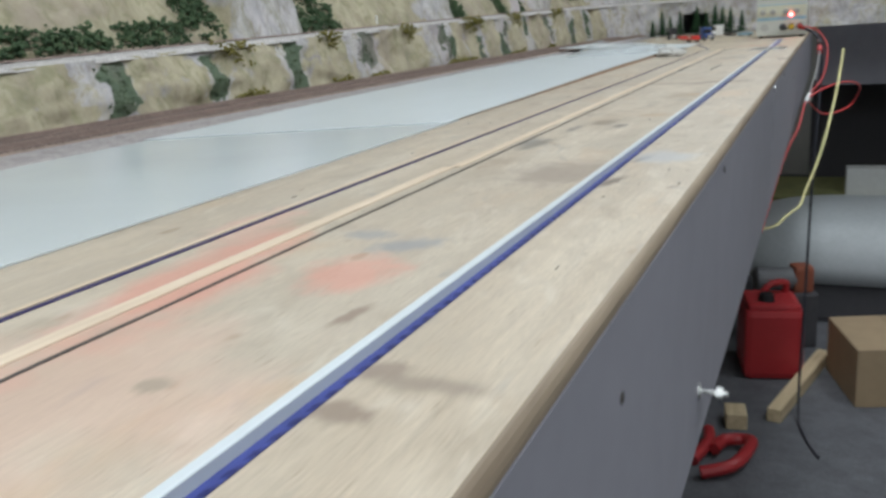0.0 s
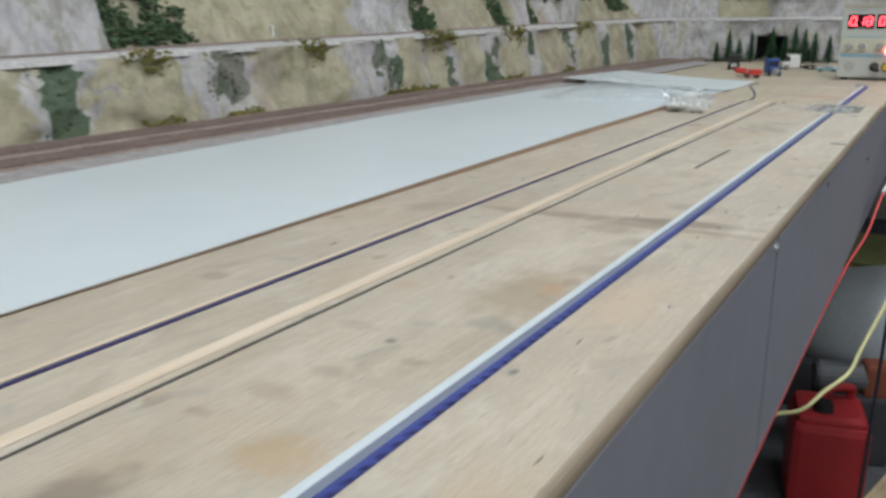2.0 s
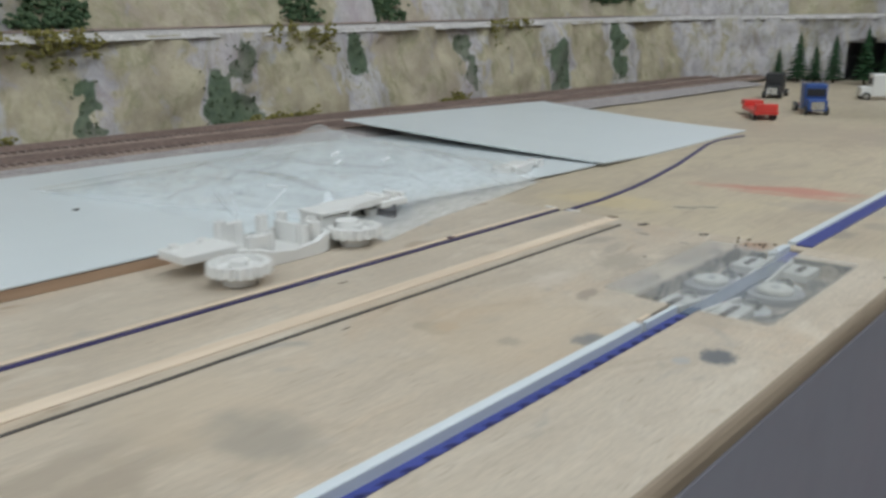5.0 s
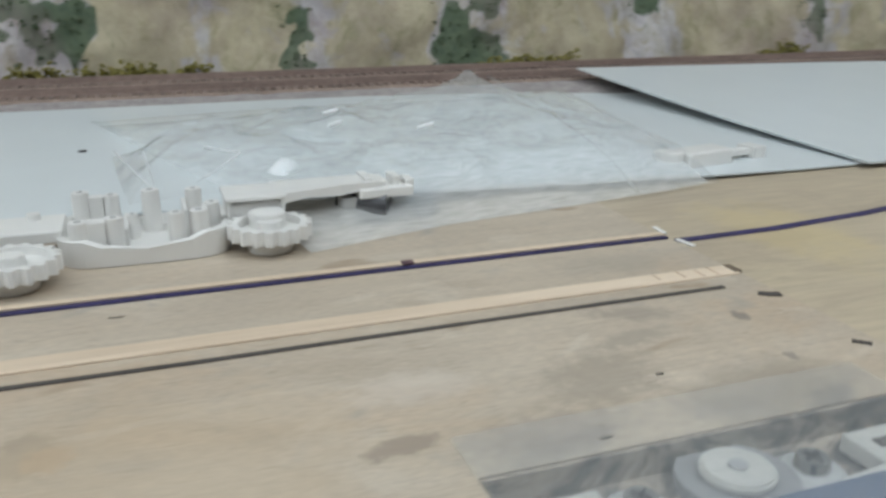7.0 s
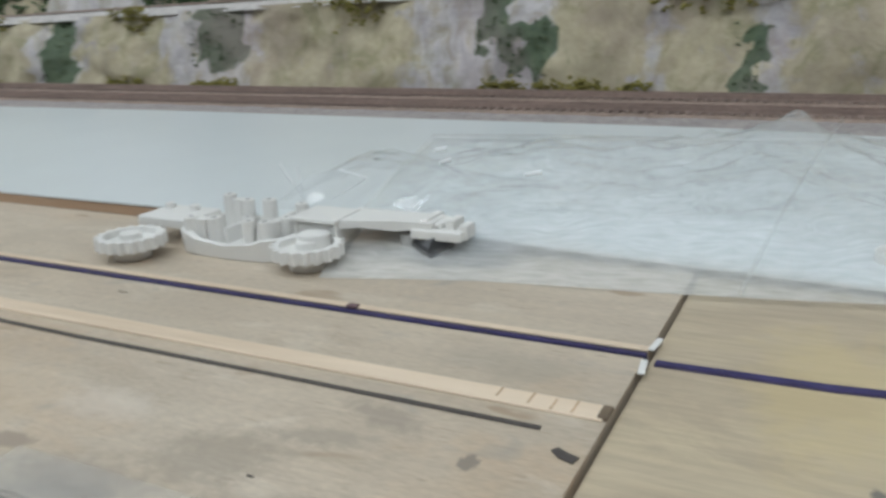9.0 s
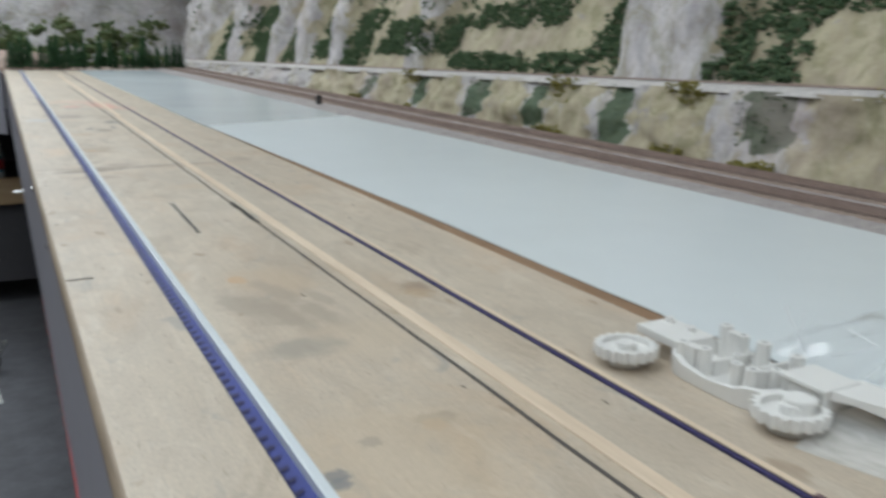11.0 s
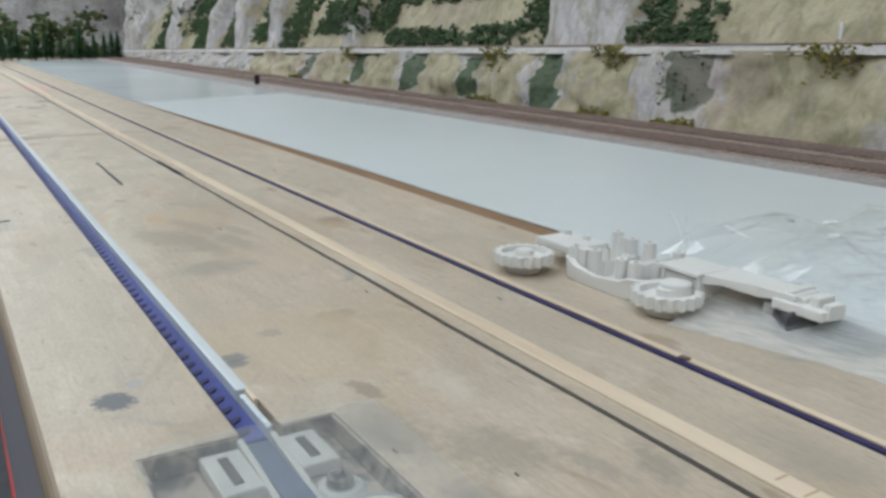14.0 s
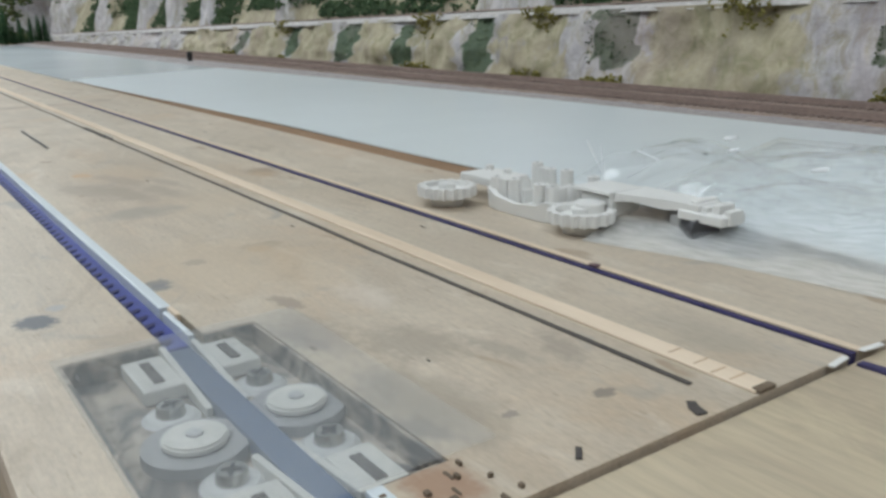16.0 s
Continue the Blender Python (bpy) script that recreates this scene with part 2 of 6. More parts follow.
def board_two():
    m = Mat("older_plywood", 0.5)
    grain = m.noise(55, (1, 0.12, 1), 6, 0.65, 0.6)
    wide = m.noise(8, (1, 0.4, 1), 4, 0.55, 1.0)
    base = m.mix(0.55, m.ramp(grain, [(0.25, (0.40, 0.31, 0.20)), (0.6, (0.50, 0.41, 0.29)), (0.8, (0.57, 0.48, 0.35))]),
                 m.ramp(wide, [(0.3, (0.38, 0.29, 0.18)), (0.5, (0.51, 0.42, 0.28)), (0.7, (0.57, 0.47, 0.29))]))
    patch = m.ramp(m.noise(30, (1, 0.5, 1), 6, 0.68, 1.3), [(0.48, 0.0), (0.62, 0.6)])
    base = m.mix(patch, base, (0.36, 0.28, 0.19))
    base = m.mix(0.6, base, m.ramp(m.noise(480, (1, 0.08, 1), 3, 0.6), [(0.3, 0.74), (0.7, 1.14)]), "MULTIPLY")
    for x, y, rx, ry, turn, c, k in (
        (-0.114, 3.243, 0.075, 0.016, 12, (0.50, 0.14, 0.09), 0.75), (-0.105, 3.225, 0.05, 0.007, 8, (0.52, 0.17, 0.11), 0.6), (-0.198, 3.133, 0.05, 0.03, 0, (0.58, 0.45, 0.20), 0.5),
        (-0.135, 3.153, 0.012, 0.003, 30, (0.06, 0.06, 0.06), 0.85), (-0.146, 3.143, 0.010, 0.003, 20, (0.06, 0.06, 0.06), 0.85),
        (-0.036, 3.163, 0.012, 0.012, 0, (0.25, 0.2, 0.15), 0.6), (-0.10, 3.60, 0.12, 0.12, 0, (0.33, 0.26, 0.19), 0.7), (-0.07, 3.20, 0.05, 0.02, 20, (0.30, 0.25, 0.20), 0.6), (-0.16, 3.28, 0.05, 0.04, 0, (0.40, 0.32, 0.23), 0.6), (-0.05, 3.13, 0.012, 0.016, 0, (0.18, 0.15, 0.12), 0.7), (-0.25, 3.6, 0.12, 0.10, 0, (0.38, 0.30, 0.21), 0.6)):
        base = m.mix(m.math("MULTIPLY", m.blob(x, y, rx, ry, turn, 0.75), k), base, c)
    base = m.mix(0.18, base, (0.47, 0.44, 0.41))
    m.colour(base).bump(grain, 0.35, 0.0005)
    return m.m


def timber(name, a, b, scale=40, along=1):
    m = Mat(name, 0.6)
    stretch = [1, 1, 1]
    stretch[along] = 0.07
    g = m.noise(scale, tuple(stretch), 6, 0.65, 0.5)
    m.colour(m.ramp(g, [(0.3, a), (0.7, b)])).bump(g, 0.4, 0.0006)
    return m.m


def cliff_face(name, tones, scale=14.0):
    """Plaster rock washed with grey, ochre and green."""
    m = Mat(name, 0.85)
    big = m.noise(scale * 0.45, (1, 1, 0.7), 5, 0.6, 0.6)
    mid = m.noise(scale * 2.2, (1, 1, 0.6), 5, 0.65, 0.8)
    fine = m.noise(scale * 12, (1, 1, 1), 4, 0.6)
    rock = m.ramp(mid, [(0.25, (0.30, 0.275, 0.29)), (0.5, (0.50, 0.475, 0.48)), (0.75, (0.66, 0.63, 0.62))])
    earth = m.ramp(m.noise(scale * 1.6, (1, 1, 0.8), 5, 0.6, 0.5), [(0.25, (0.26, 0.215, 0.145)), (0.5, (0.39, 0.335, 0.22)), (0.75, (0.54, 0.48, 0.32))])
    att = m.node("ShaderNodeAttribute")
    att.attribute_name = "cover"
    mask = m.ramp(m.math("ADD", att.outputs["Fac"], m.math("MULTIPLY", m.math("SUBTRACT", mid, 0.5), 2.6)), [(0.32, 0.0), (0.68, 0.9)])
    stain = m.ramp(m.noise(scale * 3.3, (1, 1, 0.5), 5, 0.65, 1.5), [(0.50, 0.0), (0.64, 0.55)])
    rock = m.mix(stain, rock, (0.27, 0.225, 0.15))
    wash = m.ramp(m.noise(scale * 1.3, (1, 1, 0.55), 6, 0.7, 1.2), [(0.50, 0.0), (0.66, 0.6)])
    rock = m.mix(wash, rock, (0.24, 0.225, 0.12))
    olive = m.ramp(m.noise(scale * 2.6, (1, 1, 0.7), 4, 0.65, 1.0), [(0.50, 0.0), (0.62, 0.65)])
    earth = m.mix(olive, earth, (0.22, 0.215, 0.10))
    c = m.mix(mask, rock, earth)
    green = m.ramp(m.noise(scale * 7, (1, 1, 1), 4, 0.7), [(0.3, (0.050, 0.085, 0.048)), (0.7, (0.105, 0.145, 0.080))])
    att2 = m.node("ShaderNodeAttribute")
    att2.attribute_name = "moss"
    mask2 = m.ramp(m.math("ADD", att2.outputs["Fac"], m.math("MULTIPLY", m.math("SUBTRACT", mid, 0.5), 1.3)), [(0.44, 0.0), (0.62, 0.95)])
    c = m.mix(mask2, c, green)
    c = m.mix(0.5, c, m.ramp(fine, [(0.2, 0.72), (0.8, 1.08)]), "MULTIPLY")
    pink = m.ramp(big, [(0.52, 0.0), (0.7, 0.35)])
    c = m.mix(pink, c, (0.40, 0.30, 0.30))
    m.colour(c).bump(m.mix(0.4, mid, fine), 0.7, 0.004)
    return m.m


def leafy(name, a, b, c):
    m = Mat(name, 0.9, spec=0.2)
    info = m.node("ShaderNodeNewGeometry")
    m.colour(m.mix(0.35, m.ramp(info.outputs["Random Per Island"], [(0.0, a), (0.5, b), (1.0, c)]), m.ramp(m.noise(160), [(0.3, a), (0.7, c)])))
    return m.m


def gravel(name, tones):
    m = Mat(name, 0.9)
    v = m.node("ShaderNodeTexVoronoi")
    v.inputs["Scale"].default_value = 420
    m.link(m.co, v.inputs["Vector"])
    n = m.noise(70, detail=4)
    sep = m.node("ShaderNodeSeparateColor")
    m.link(v.outputs["Color"], sep.inputs[0])
    m.colour(m.mix(0.45, m.ramp(sep.outputs[0], [(0.0, tones[0]), (0.5, tones[1]), (1.0, tones[2])]), m.ramp(n, [(0.3, tones[0]), (0.7, tones[2])])))
    m.bump(v.outputs["Distance"], 0.8, 0.0015)
    return m.m


def clear_plastic(name, haze, tint=(0.55, 0.57, 0.58), rough=0.08, milk=0.5, glare=0.65):
    """Thin clear film or plate: mostly see-through, with a milky part and real gloss."""
    m = bpy.data.materials.new(name)
    m.use_nodes = True
    t = m.node_tree
    out = t.nodes["Material Output"]
    t.nodes.remove(t.nodes["Principled BSDF"])
    clear = t.nodes.new("ShaderNodeBsdfTransparent")
    gloss = t.nodes.new("ShaderNodeBsdfGlossy")
    gloss.inputs["Roughness"].default_value = rough
    white = t.nodes.new("ShaderNodeBsdfDiffuse")
    white.inputs["Color"].default_value = col(tint)
    nz = t.nodes.new("ShaderNodeTexNoise")
    nz.inputs["Scale"].default_value = 30
    nz.inputs["Detail"].default_value = 5
    rng = t.nodes.new("ShaderNodeMapRange")
    rng.inputs["To Min"].default_value, rng.inputs["To Max"].default_value = haze * (1 - milk), haze * (1 + milk)
    t.links.new(nz.outputs["Fac"], rng.inputs["Value"])
    back = t.nodes.new("ShaderNodeBsdfTranslucent")
    back.inputs["Color"].default_value = col(tint)
    both = t.nodes.new("ShaderNodeAddShader")
    t.links.new(white.outputs[0], both.inputs[0])
    t.links.new(back.outputs[0], both.inputs[1])
    a = t.nodes.new("ShaderNodeMixShader")
    t.links.new(rng.outputs[0], a.inputs[0])
    t.links.new(clear.outputs[0], a.inputs[1])
    t.links.new(both.outputs[0], a.inputs[2])
    face = t.nodes.new("ShaderNodeLayerWeight")
    face.inputs["Blend"].default_value = 0.5
    power = t.nodes.new("ShaderNodeMath")
    power.operation = "POWER"
    power.inputs[1].default_value = 4.0
    t.links.new(face.outputs["Facing"], power.inputs[0])
    sheen = t.nodes.new("ShaderNodeMapRange")
    sheen.inputs["To Min"].default_value, sheen.inputs["To Max"].default_value = 0.035, glare
    t.links.new(power.outputs[0], sheen.inputs["Value"])
    b = t.nodes.new("ShaderNodeMixShader")
    t.links.new(sheen.outputs[0], b.inputs[0])
    t.links.new(a.outputs[0], b.inputs[1])
    t.links.new(gloss.outputs[0], b.inputs[2])
    t.links.new(b.outputs[0], out.inputs[0])
    return m


def glow(name, c, strength):
    m = Mat(name, 0.4)
    m.colour(tuple(c))
    m.b.inputs["Emission Color"].default_value = col(c)
    m.b.inputs["Emission Strength"].default_value = strength
    return m.m


PLY2 = board_two()
PLY_EDGE = timber("stained_board_edge", (0.10, 0.072, 0.048), (0.20, 0.15, 0.105), 60)
ROUNDED = timber("brown_rounded_edge", (0.17, 0.125, 0.085), (0.36, 0.28, 0.20), 70)
PINE = timber("pale_pine", (0.56, 0.44, 0.32), (0.75, 0.62, 0.48), 110)
PINE_Y = timber("rough_pine", (0.50, 0.38, 0.22), (0.72, 0.58, 0.38), 50)
BEAM = timber("tan_plywood_beam", (0.38, 0.25, 0.14), (0.52, 0.37, 0.22), 20, 0)
SHEET_EDGE = timber("brown_hardboard_edge", (0.30, 0.19, 0.12), (0.45, 0.31, 0.21), 90)
FASCIA = plain("grey_fascia_paint", (0.295, 0.285, 0.32), 0.55, 0, 0.10, 25)
FASCIA_DARK = plain("dark_fascia_gap", (0.05, 0.048, 0.055), 0.7)
SHEET = plain("white_styrene", (0.63, 0.67, 0.68), 0.33, 0, 0.035, 18, 0.0001)
SHEET_GLOSS = plain("glossy_white_sheet", (0.60, 0.64, 0.65), 0.20, 0, 0.04, 12, 0.0001)
WHITE_PLASTIC = plain("white_plastic", (0.72, 0.71, 0.685), 0.38, 0, 0.03, 80, 0.0001)
IVORY = plain("channel_plastic", (0.59, 0.63, 0.655), 0.35, 0, 0.05, 50, 0.0002)
CHAIN = plain("blue_chain_plastic", (0.042, 0.055, 0.22), 0.42, 0, 0.35, 220, 0.0002)
CHAIN_DARK = plain("dark_blue_link", (0.018, 0.018, 0.075), 0.5)
INK = plain("black_marker", (0.035, 0.033, 0.035), 0.7, 0, 0.3, 200)
INK_SOFT = plain("grey_pencil", (0.075, 0.065, 0.06), 0.8, 0, 0.3, 200)
PURPLE = plain("violet_chain", (0.042, 0.036, 0.115), 0.5, 0, 0.45, 200)
RUST = plain("rusty_rail", (0.29, 0.215, 0.185), 0.7, 0.2, 0.3, 200)
TIE = plain("brown_tie", (0.25, 0.19, 0.165), 0.85, 0, 0.3, 120)
BALLAST = gravel("grey_ballast", ((0.24, 0.21, 0.21), (0.36, 0.32, 0.31), (0.48, 0.44, 0.42)))
SOIL = plain("brown_soil", (0.30, 0.225, 0.185), 0.95, 0, 0.35, 120, 0.002)
CLIFF = cliff_face("painted_plaster_rock", None, 14)
LEAF = leafy("dark_green_clumps", (0.036, 0.066, 0.036), (0.066, 0.108, 0.056), (0.120, 0.165, 0.085))
OLIVE = leafy("olive_clumps", (0.12, 0.11, 0.03), (0.20, 0.18, 0.05), (0.30, 0.26, 0.09))
FIR = leafy("fir_needles", (0.012, 0.040, 0.016), (0.025, 0.065, 0.028), (0.05, 0.10, 0.045))
BARK = plain("dark_bark", (0.06, 0.045, 0.03), 0.9)
STEEL = plain("zinc_steel", (0.62, 0.62, 0.60), 0.25, 0.9, 0.08, 150)
CREAM = plain("cream_metal_case", (0.47, 0.43, 0.35), 0.45, 0, 0.05, 40)
PANEL = plain("pale_grey_panel", (0.60, 0.61, 0.56), 0.45, 0, 0.03, 40)
PANEL_BLUE = plain("pale_blue_band", (0.30, 0.50, 0.60), 0.45)
PANEL_CREAM = plain("pale_yellow_band", (0.66, 0.64, 0.50), 0.45)
WINDOW_RED = plain("dark_red_display", (0.05, 0.006, 0.012), 0.15)
DIGIT = glow("red_led_segment", (1.0, 0.06, 0.08), 7.0)
LED = glow("red_led", (1.0, 0.10, 0.10), 25.0)
BLACK = plain("black_plastic", (0.02, 0.02, 0.022), 0.45)
RED = plain("red_plastic", (0.42, 0.03, 0.035), 0.4, 0, 0.12, 20)
RED_TOY = plain("red_toy_paint", (0.60, 0.05, 0.04), 0.35)
BLUE_TOY = plain("blue_toy_paint", (0.03, 0.08, 0.27), 0.4)
YELLOW = plain("yellow_plastic", (0.75, 0.50, 0.05), 0.45)
WIRE_Y = plain("pale_yellow_cable", (0.68, 0.62, 0.30), 0.5)
WIRE_R = plain("red_cable", (0.62, 0.06, 0.06), 0.45)
WIRE_K = plain("black_cable", (0.03, 0.03, 0.04), 0.5)
CARD = plain("brown_cardboard", (0.36, 0.26, 0.16), 0.8, 0, 0.12, 20)
PAPER = plain("white_paper", (0.62, 0.62, 0.60), 0.8)
CARPET = plain("dark_grey_carpet", (0.11, 0.11, 0.12), 0.95, 0, 0.35, 140, 0.002)
WALLPAINT = plain("room_wall_paint", (0.55, 0.54, 0.50), 0.8)
TUBWHITE = plain("translucent_white_tub", (0.66, 0.66, 0.63), 0.4)
BAG_FOLD = clear_plastic("crinkled_bag_film", 0.06, (0.6, 0.62, 0.63), 0.03)
BAG_LOW = clear_plastic("milky_bag_film", 0.50, (0.51, 0.525, 0.53), 0.10, 0.5, 0.40)
BAG = clear_plastic("clear_bag_film", 0.10, (0.54, 0.555, 0.56), rough=0.055, glare=0.40)
ACRYLIC = clear_plastic("clear_acrylic_plate", 0.11, (0.48, 0.50, 0.51), 0.06, 0.7, 0.30)
GREYHULL = plain("pale_grey_cover", (0.42, 0.44, 0.45), 0.45)
TEAL = plain("teal_box", (0.05, 0.20, 0.24), 0.6)
RUBBLE = leafy("grey_rubble", (0.20, 0.185, 0.19), (0.46, 0.44, 0.43), (0.90, 0.90, 0.92))
MOSS = leafy("grey_green_foam", (0.045, 0.070, 0.040), (0.070, 0.100, 0.055), (0.115, 0.135, 0.075))
LEAF_PALE = leafy("mid_green_foam", (0.045, 0.080, 0.035), (0.095, 0.135, 0.060), (0.17, 0.19, 0.09))
GRASS = plain("olive_scenic_grass", (0.22, 0.22, 0.09), 0.95, 0, 0.35, 60, 0.003)
# near-black that paints shade under benches, in bases and in the tunnel
SHADOWBOX = plain("dark_shade_fill", (0.065, 0.062, 0.068), 0.9)


# ---- mesh helpers ----
def finish(name, bm, material, parent=None, smooth=False):
    me = bpy.data.meshes.new(name)
    bmesh.ops.recalc_face_normals(bm, faces=bm.faces)
    bm.to_mesh(me)
    bm.free()
    for mt in material if isinstance(material, (list, tuple)) else (material,):
        me.materials.append(mt)
    if smooth:
        me.polygons.foreach_set("use_smooth", [True] * len(me.polygons))
    ob = new(name, me)
    if parent is not None:
        ob.parent = parent
    return ob


def part(name, bm, material, parent, label="", smooth=False):
    ob = finish(name, bm, material, parent, smooth)
    return tagged(ob, label) if label else ob


def thing(name, label, category, at=(0, 0, 0), turn=0.0, group="", kind=""):
    e = new(name)
    e.matrix_basis = pose(*at, 0, 0, turn)
    return tagged(e, label, category, group, kind)


def box(x0, x1, y0, y1, z0, z1, bevel=0.0, bm=None):
    own = bmesh.new()
    bmesh.ops.create_cube(own, size=1)
    for v in own.verts:
        v.co = Vector((x0 + (v.co.x + 0.5) * (x1 - x0), y0 + (v.co.y + 0.5) * (y1 - y0), z0 + (v.co.z + 0.5) * (z1 - z0)))
    if bevel > 0:
        bmesh.ops.bevel(own, geom=own.edges[:], offset=bevel, segments=2, affect="EDGES", profile=0.6)
    return join(bm, own)


def join(bm, other):
    if bm is None:
        return other
    me = bpy.data.meshes.new("tmp")
    other.to_mesh(me)
    other.free()
    bm.from_mesh(me)
    bpy.data.meshes.remove(me)
    return bm


def cyl(x, y, z0, z1, r, r2=None, n=20, bm=None, bevel=0.0):
    own = bmesh.new()
    bmesh.ops.create_cone(own, cap_ends=True, segments=n, radius1=r, radius2=r if r2 is None else r2, depth=z1 - z0)
    if bevel:
        bmesh.ops.bevel(own, geom=[e for e in own.edges if abs(e.verts[0].co.z - e.verts[1].co.z) < 1e-7], offset=bevel, segments=2, affect="EDGES")
    bmesh.ops.translate(own, verts=own.verts, vec=(x, y, (z0 + z1) / 2))
    return join(bm, own)


def turned(bm, m):
    bmesh.ops.transform(bm, matrix=m, verts=bm.verts)
    return bm


def tube(points, r, n=8, bm=None, steps=6):
    """A round cable along a smooth line through the points."""
    pts = [Vector(p) for p in points]
    line = []
    for i in range(len(pts) - 1):
        a, b, c, d = pts[max(i - 1, 0)], pts[i], pts[i + 1], pts[min(i + 2, len(pts) - 1)]
        for k in range(steps):
            t = k / steps
            line.append(0.5 * (2 * b + (c - a) * t + (2 * a - 5 * b + 4 * c - d) * t * t + (3 * b - a - 3 * c + d) * t ** 3))
    line.append(pts[-1])
    own = bmesh.new()
    rings = []
    for i, p in enumerate(line):
        way = (line[min(i + 1, len(line) - 1)] - line[max(i - 1, 0)]).normalized()
        side = way.cross(Vector((0.13, 0.31, 0.94))).normalized()
        up = side.cross(way)
        rings.append([own.verts.new(p + r * (math.cos(2 * math.pi * k / n) * side + math.sin(2 * math.pi * k / n) * up)) for k in range(n)])
    for a, b in zip(rings, rings[1:]):
        for k in range(n):
            own.faces.new((a[k], a[(k + 1) % n], b[(k + 1) % n], b[k]))
    own.faces.new(rings[0][::-1])
    own.faces.new(rings[-1])
    return join(bm, own)


def ribbon(points, width, z0, z1, bm=None, wobble=0.0):
    """A flat strip of some thickness along a line in plan, with slightly uneven sides."""
    own = bmesh.new()
    rows = []
    rnd = random.Random(len(points) * 7 + int(width * 1e5))
    for i, (x, y) in enumerate(points):
        a, b = points[max(i - 1, 0)], points[min(i + 1, len(points) - 1)]
        d = Vector((b[0] - a[0], b[1] - a[1], 0)).normalized()
        s = Vector((d.y, -d.x, 0)) * width / 2
        k, j = 1 + rnd.uniform(-wobble, wobble), 1 + rnd.uniform(-wobble, wobble)
        p = Vector((x, y, 0))
        rows.append([own.verts.new(p + s * k + Vector((0, 0, z1))), own.verts.new(p - s * j + Vector((0, 0, z1))),
                     own.verts.new(p - s * j + Vector((0, 0, z0))), own.verts.new(p + s * k + Vector((0, 0, z0)))])
    for a, b in zip(rows, rows[1:]):
        for k in range(4):
            own.faces.new((a[k], a[(k + 1) % 4], b[(k + 1) % 4], b[k]))
    own.faces.new(rows[0])
    own.faces.new(rows[-1][::-1])
    return join(bm, own)


def along(y0, y1, step, x, jitter=0.0, seed=1):
    rnd = random.Random(seed)
    n = max(2, int((y1 - y0) / step) + 1)
    return [(x + rnd.uniform(-jitter, jitter), y0 + (y1 - y0) * k / (n - 1)) for k in range(n)]


def clumps(spots, size, per, seed, spread=1.0, flat=0.8):
    """Scenic foam: many small ragged tetra and octa lumps round the given spots."""
    rnd = random.Random(seed)
    verts, faces = [], []
    for spot in spots:
        for _ in range(per):
            c = Vector(spot) + Vector((rnd.gauss(0, 0.5), rnd.gauss(0, 0.5), rnd.gauss(0, 0.4))) * size * spread
            r = size * rnd.uniform(0.25, 0.6)
            base = len(verts)
            turn = Euler((rnd.uniform(0, 6), rnd.uniform(0, 6), rnd.uniform(0, 6))).to_matrix()
            for p in ((1, 0, 0), (-1, 0, 0), (0, 1, 0), (0, -1, 0), (0, 0, 1), (0, 0, -1)):
                q = turn @ (Vector(p) * r * rnd.uniform(0.6, 1.25))
                verts.append((c.x + q.x, c.y + q.y, c.z + q.z * flat))
            for f in ((0, 2, 4), (2, 1, 4), (1, 3, 4), (3, 0, 4), (2, 0, 5), (1, 2, 5), (3, 1, 5), (0, 3, 5)):
                faces.append(tuple(base + k for k in f))
    return verts, faces


def pydata(name, verts, faces, material, parent=None):
    me = bpy.data.meshes.new(name)
    me.from_pydata(verts, [], faces)
    me.materials.append(material)
    ob = new(name, me)
    if parent is not None:
        ob.parent = parent
    return ob


# ---- room ----
FLOOR_Z, CEIL_Z = -1.12, 1.45
floor = tagged(finish("floor", box(-3.2, 3.6, -3.4, 7.6, FLOOR_Z - 0.05, FLOOR_Z), CARPET), "dark grey carpeted floor of the aisle", "floor", kind="structure")
tagged(finish("ceiling", box(-3.2, 3.6, -3.4, 7.6, CEIL_Z, CEIL_Z + 0.05), WALLPAINT), "plain pale ceiling", "ceiling", kind="structure")
for nm, b in (("wall_west", (-3.3, -3.2, -3.4, 7.6)), ("wall_east", (3.6, 3.7, -3.4, 7.6)), ("wall_south", (-3.3, 3.7, -3.5, -3.4)), ("wall_north", (-3.3, 3.7, 7.6, 7.7))):
    tagged(finish(nm, box(*b, FLOOR_Z, CEIL_Z), WALLPAINT), "plain pale painted room wall", "wall", kind="structure")


def ceiling_light(x, y, power):
    e = thing("ceiling_light", "white fluorescent ceiling light with two tubes", "lamp", (x, y, CEIL_Z), group="ceiling lights")
    part("housing", box(-0.15, 0.15, -0.6, 0.6, -0.05, 0.0, 0.01), PANEL, e)
    for dx in (-0.07, 0.07):
        part("tube", turned(cyl(0, 0, -0.57, 0.57, 0.013), pose(dx, 0, -0.065, 90)), glow("tube_glow", (1.0, 1.0, 1.0), 4.0), e)
    lamp = bpy.data.lights.new("tube_light", "AREA")
    lamp.shape, lamp.size, lamp.size_y, lamp.energy, lamp.color = "RECTANGLE", 0.3, 1.2, power, (0.90, 1.0, 1.07)
    ob = new("tube_light", lamp)
    ob.matrix_basis = pose(x, y, CEIL_Z - 0.09)


LIGHT = 9.5
for lx, ly, lk in ((0.25, -1.3, 2.4), (0.0, 0.5, 1.42), (0.0, 2.3, 0.85), (0.0, 4.1, 1.0), (1.0, 1.0, 1.8), (1.0, 3.3, 1.55)):
    ceiling_light(lx, ly, LIGHT * lk)

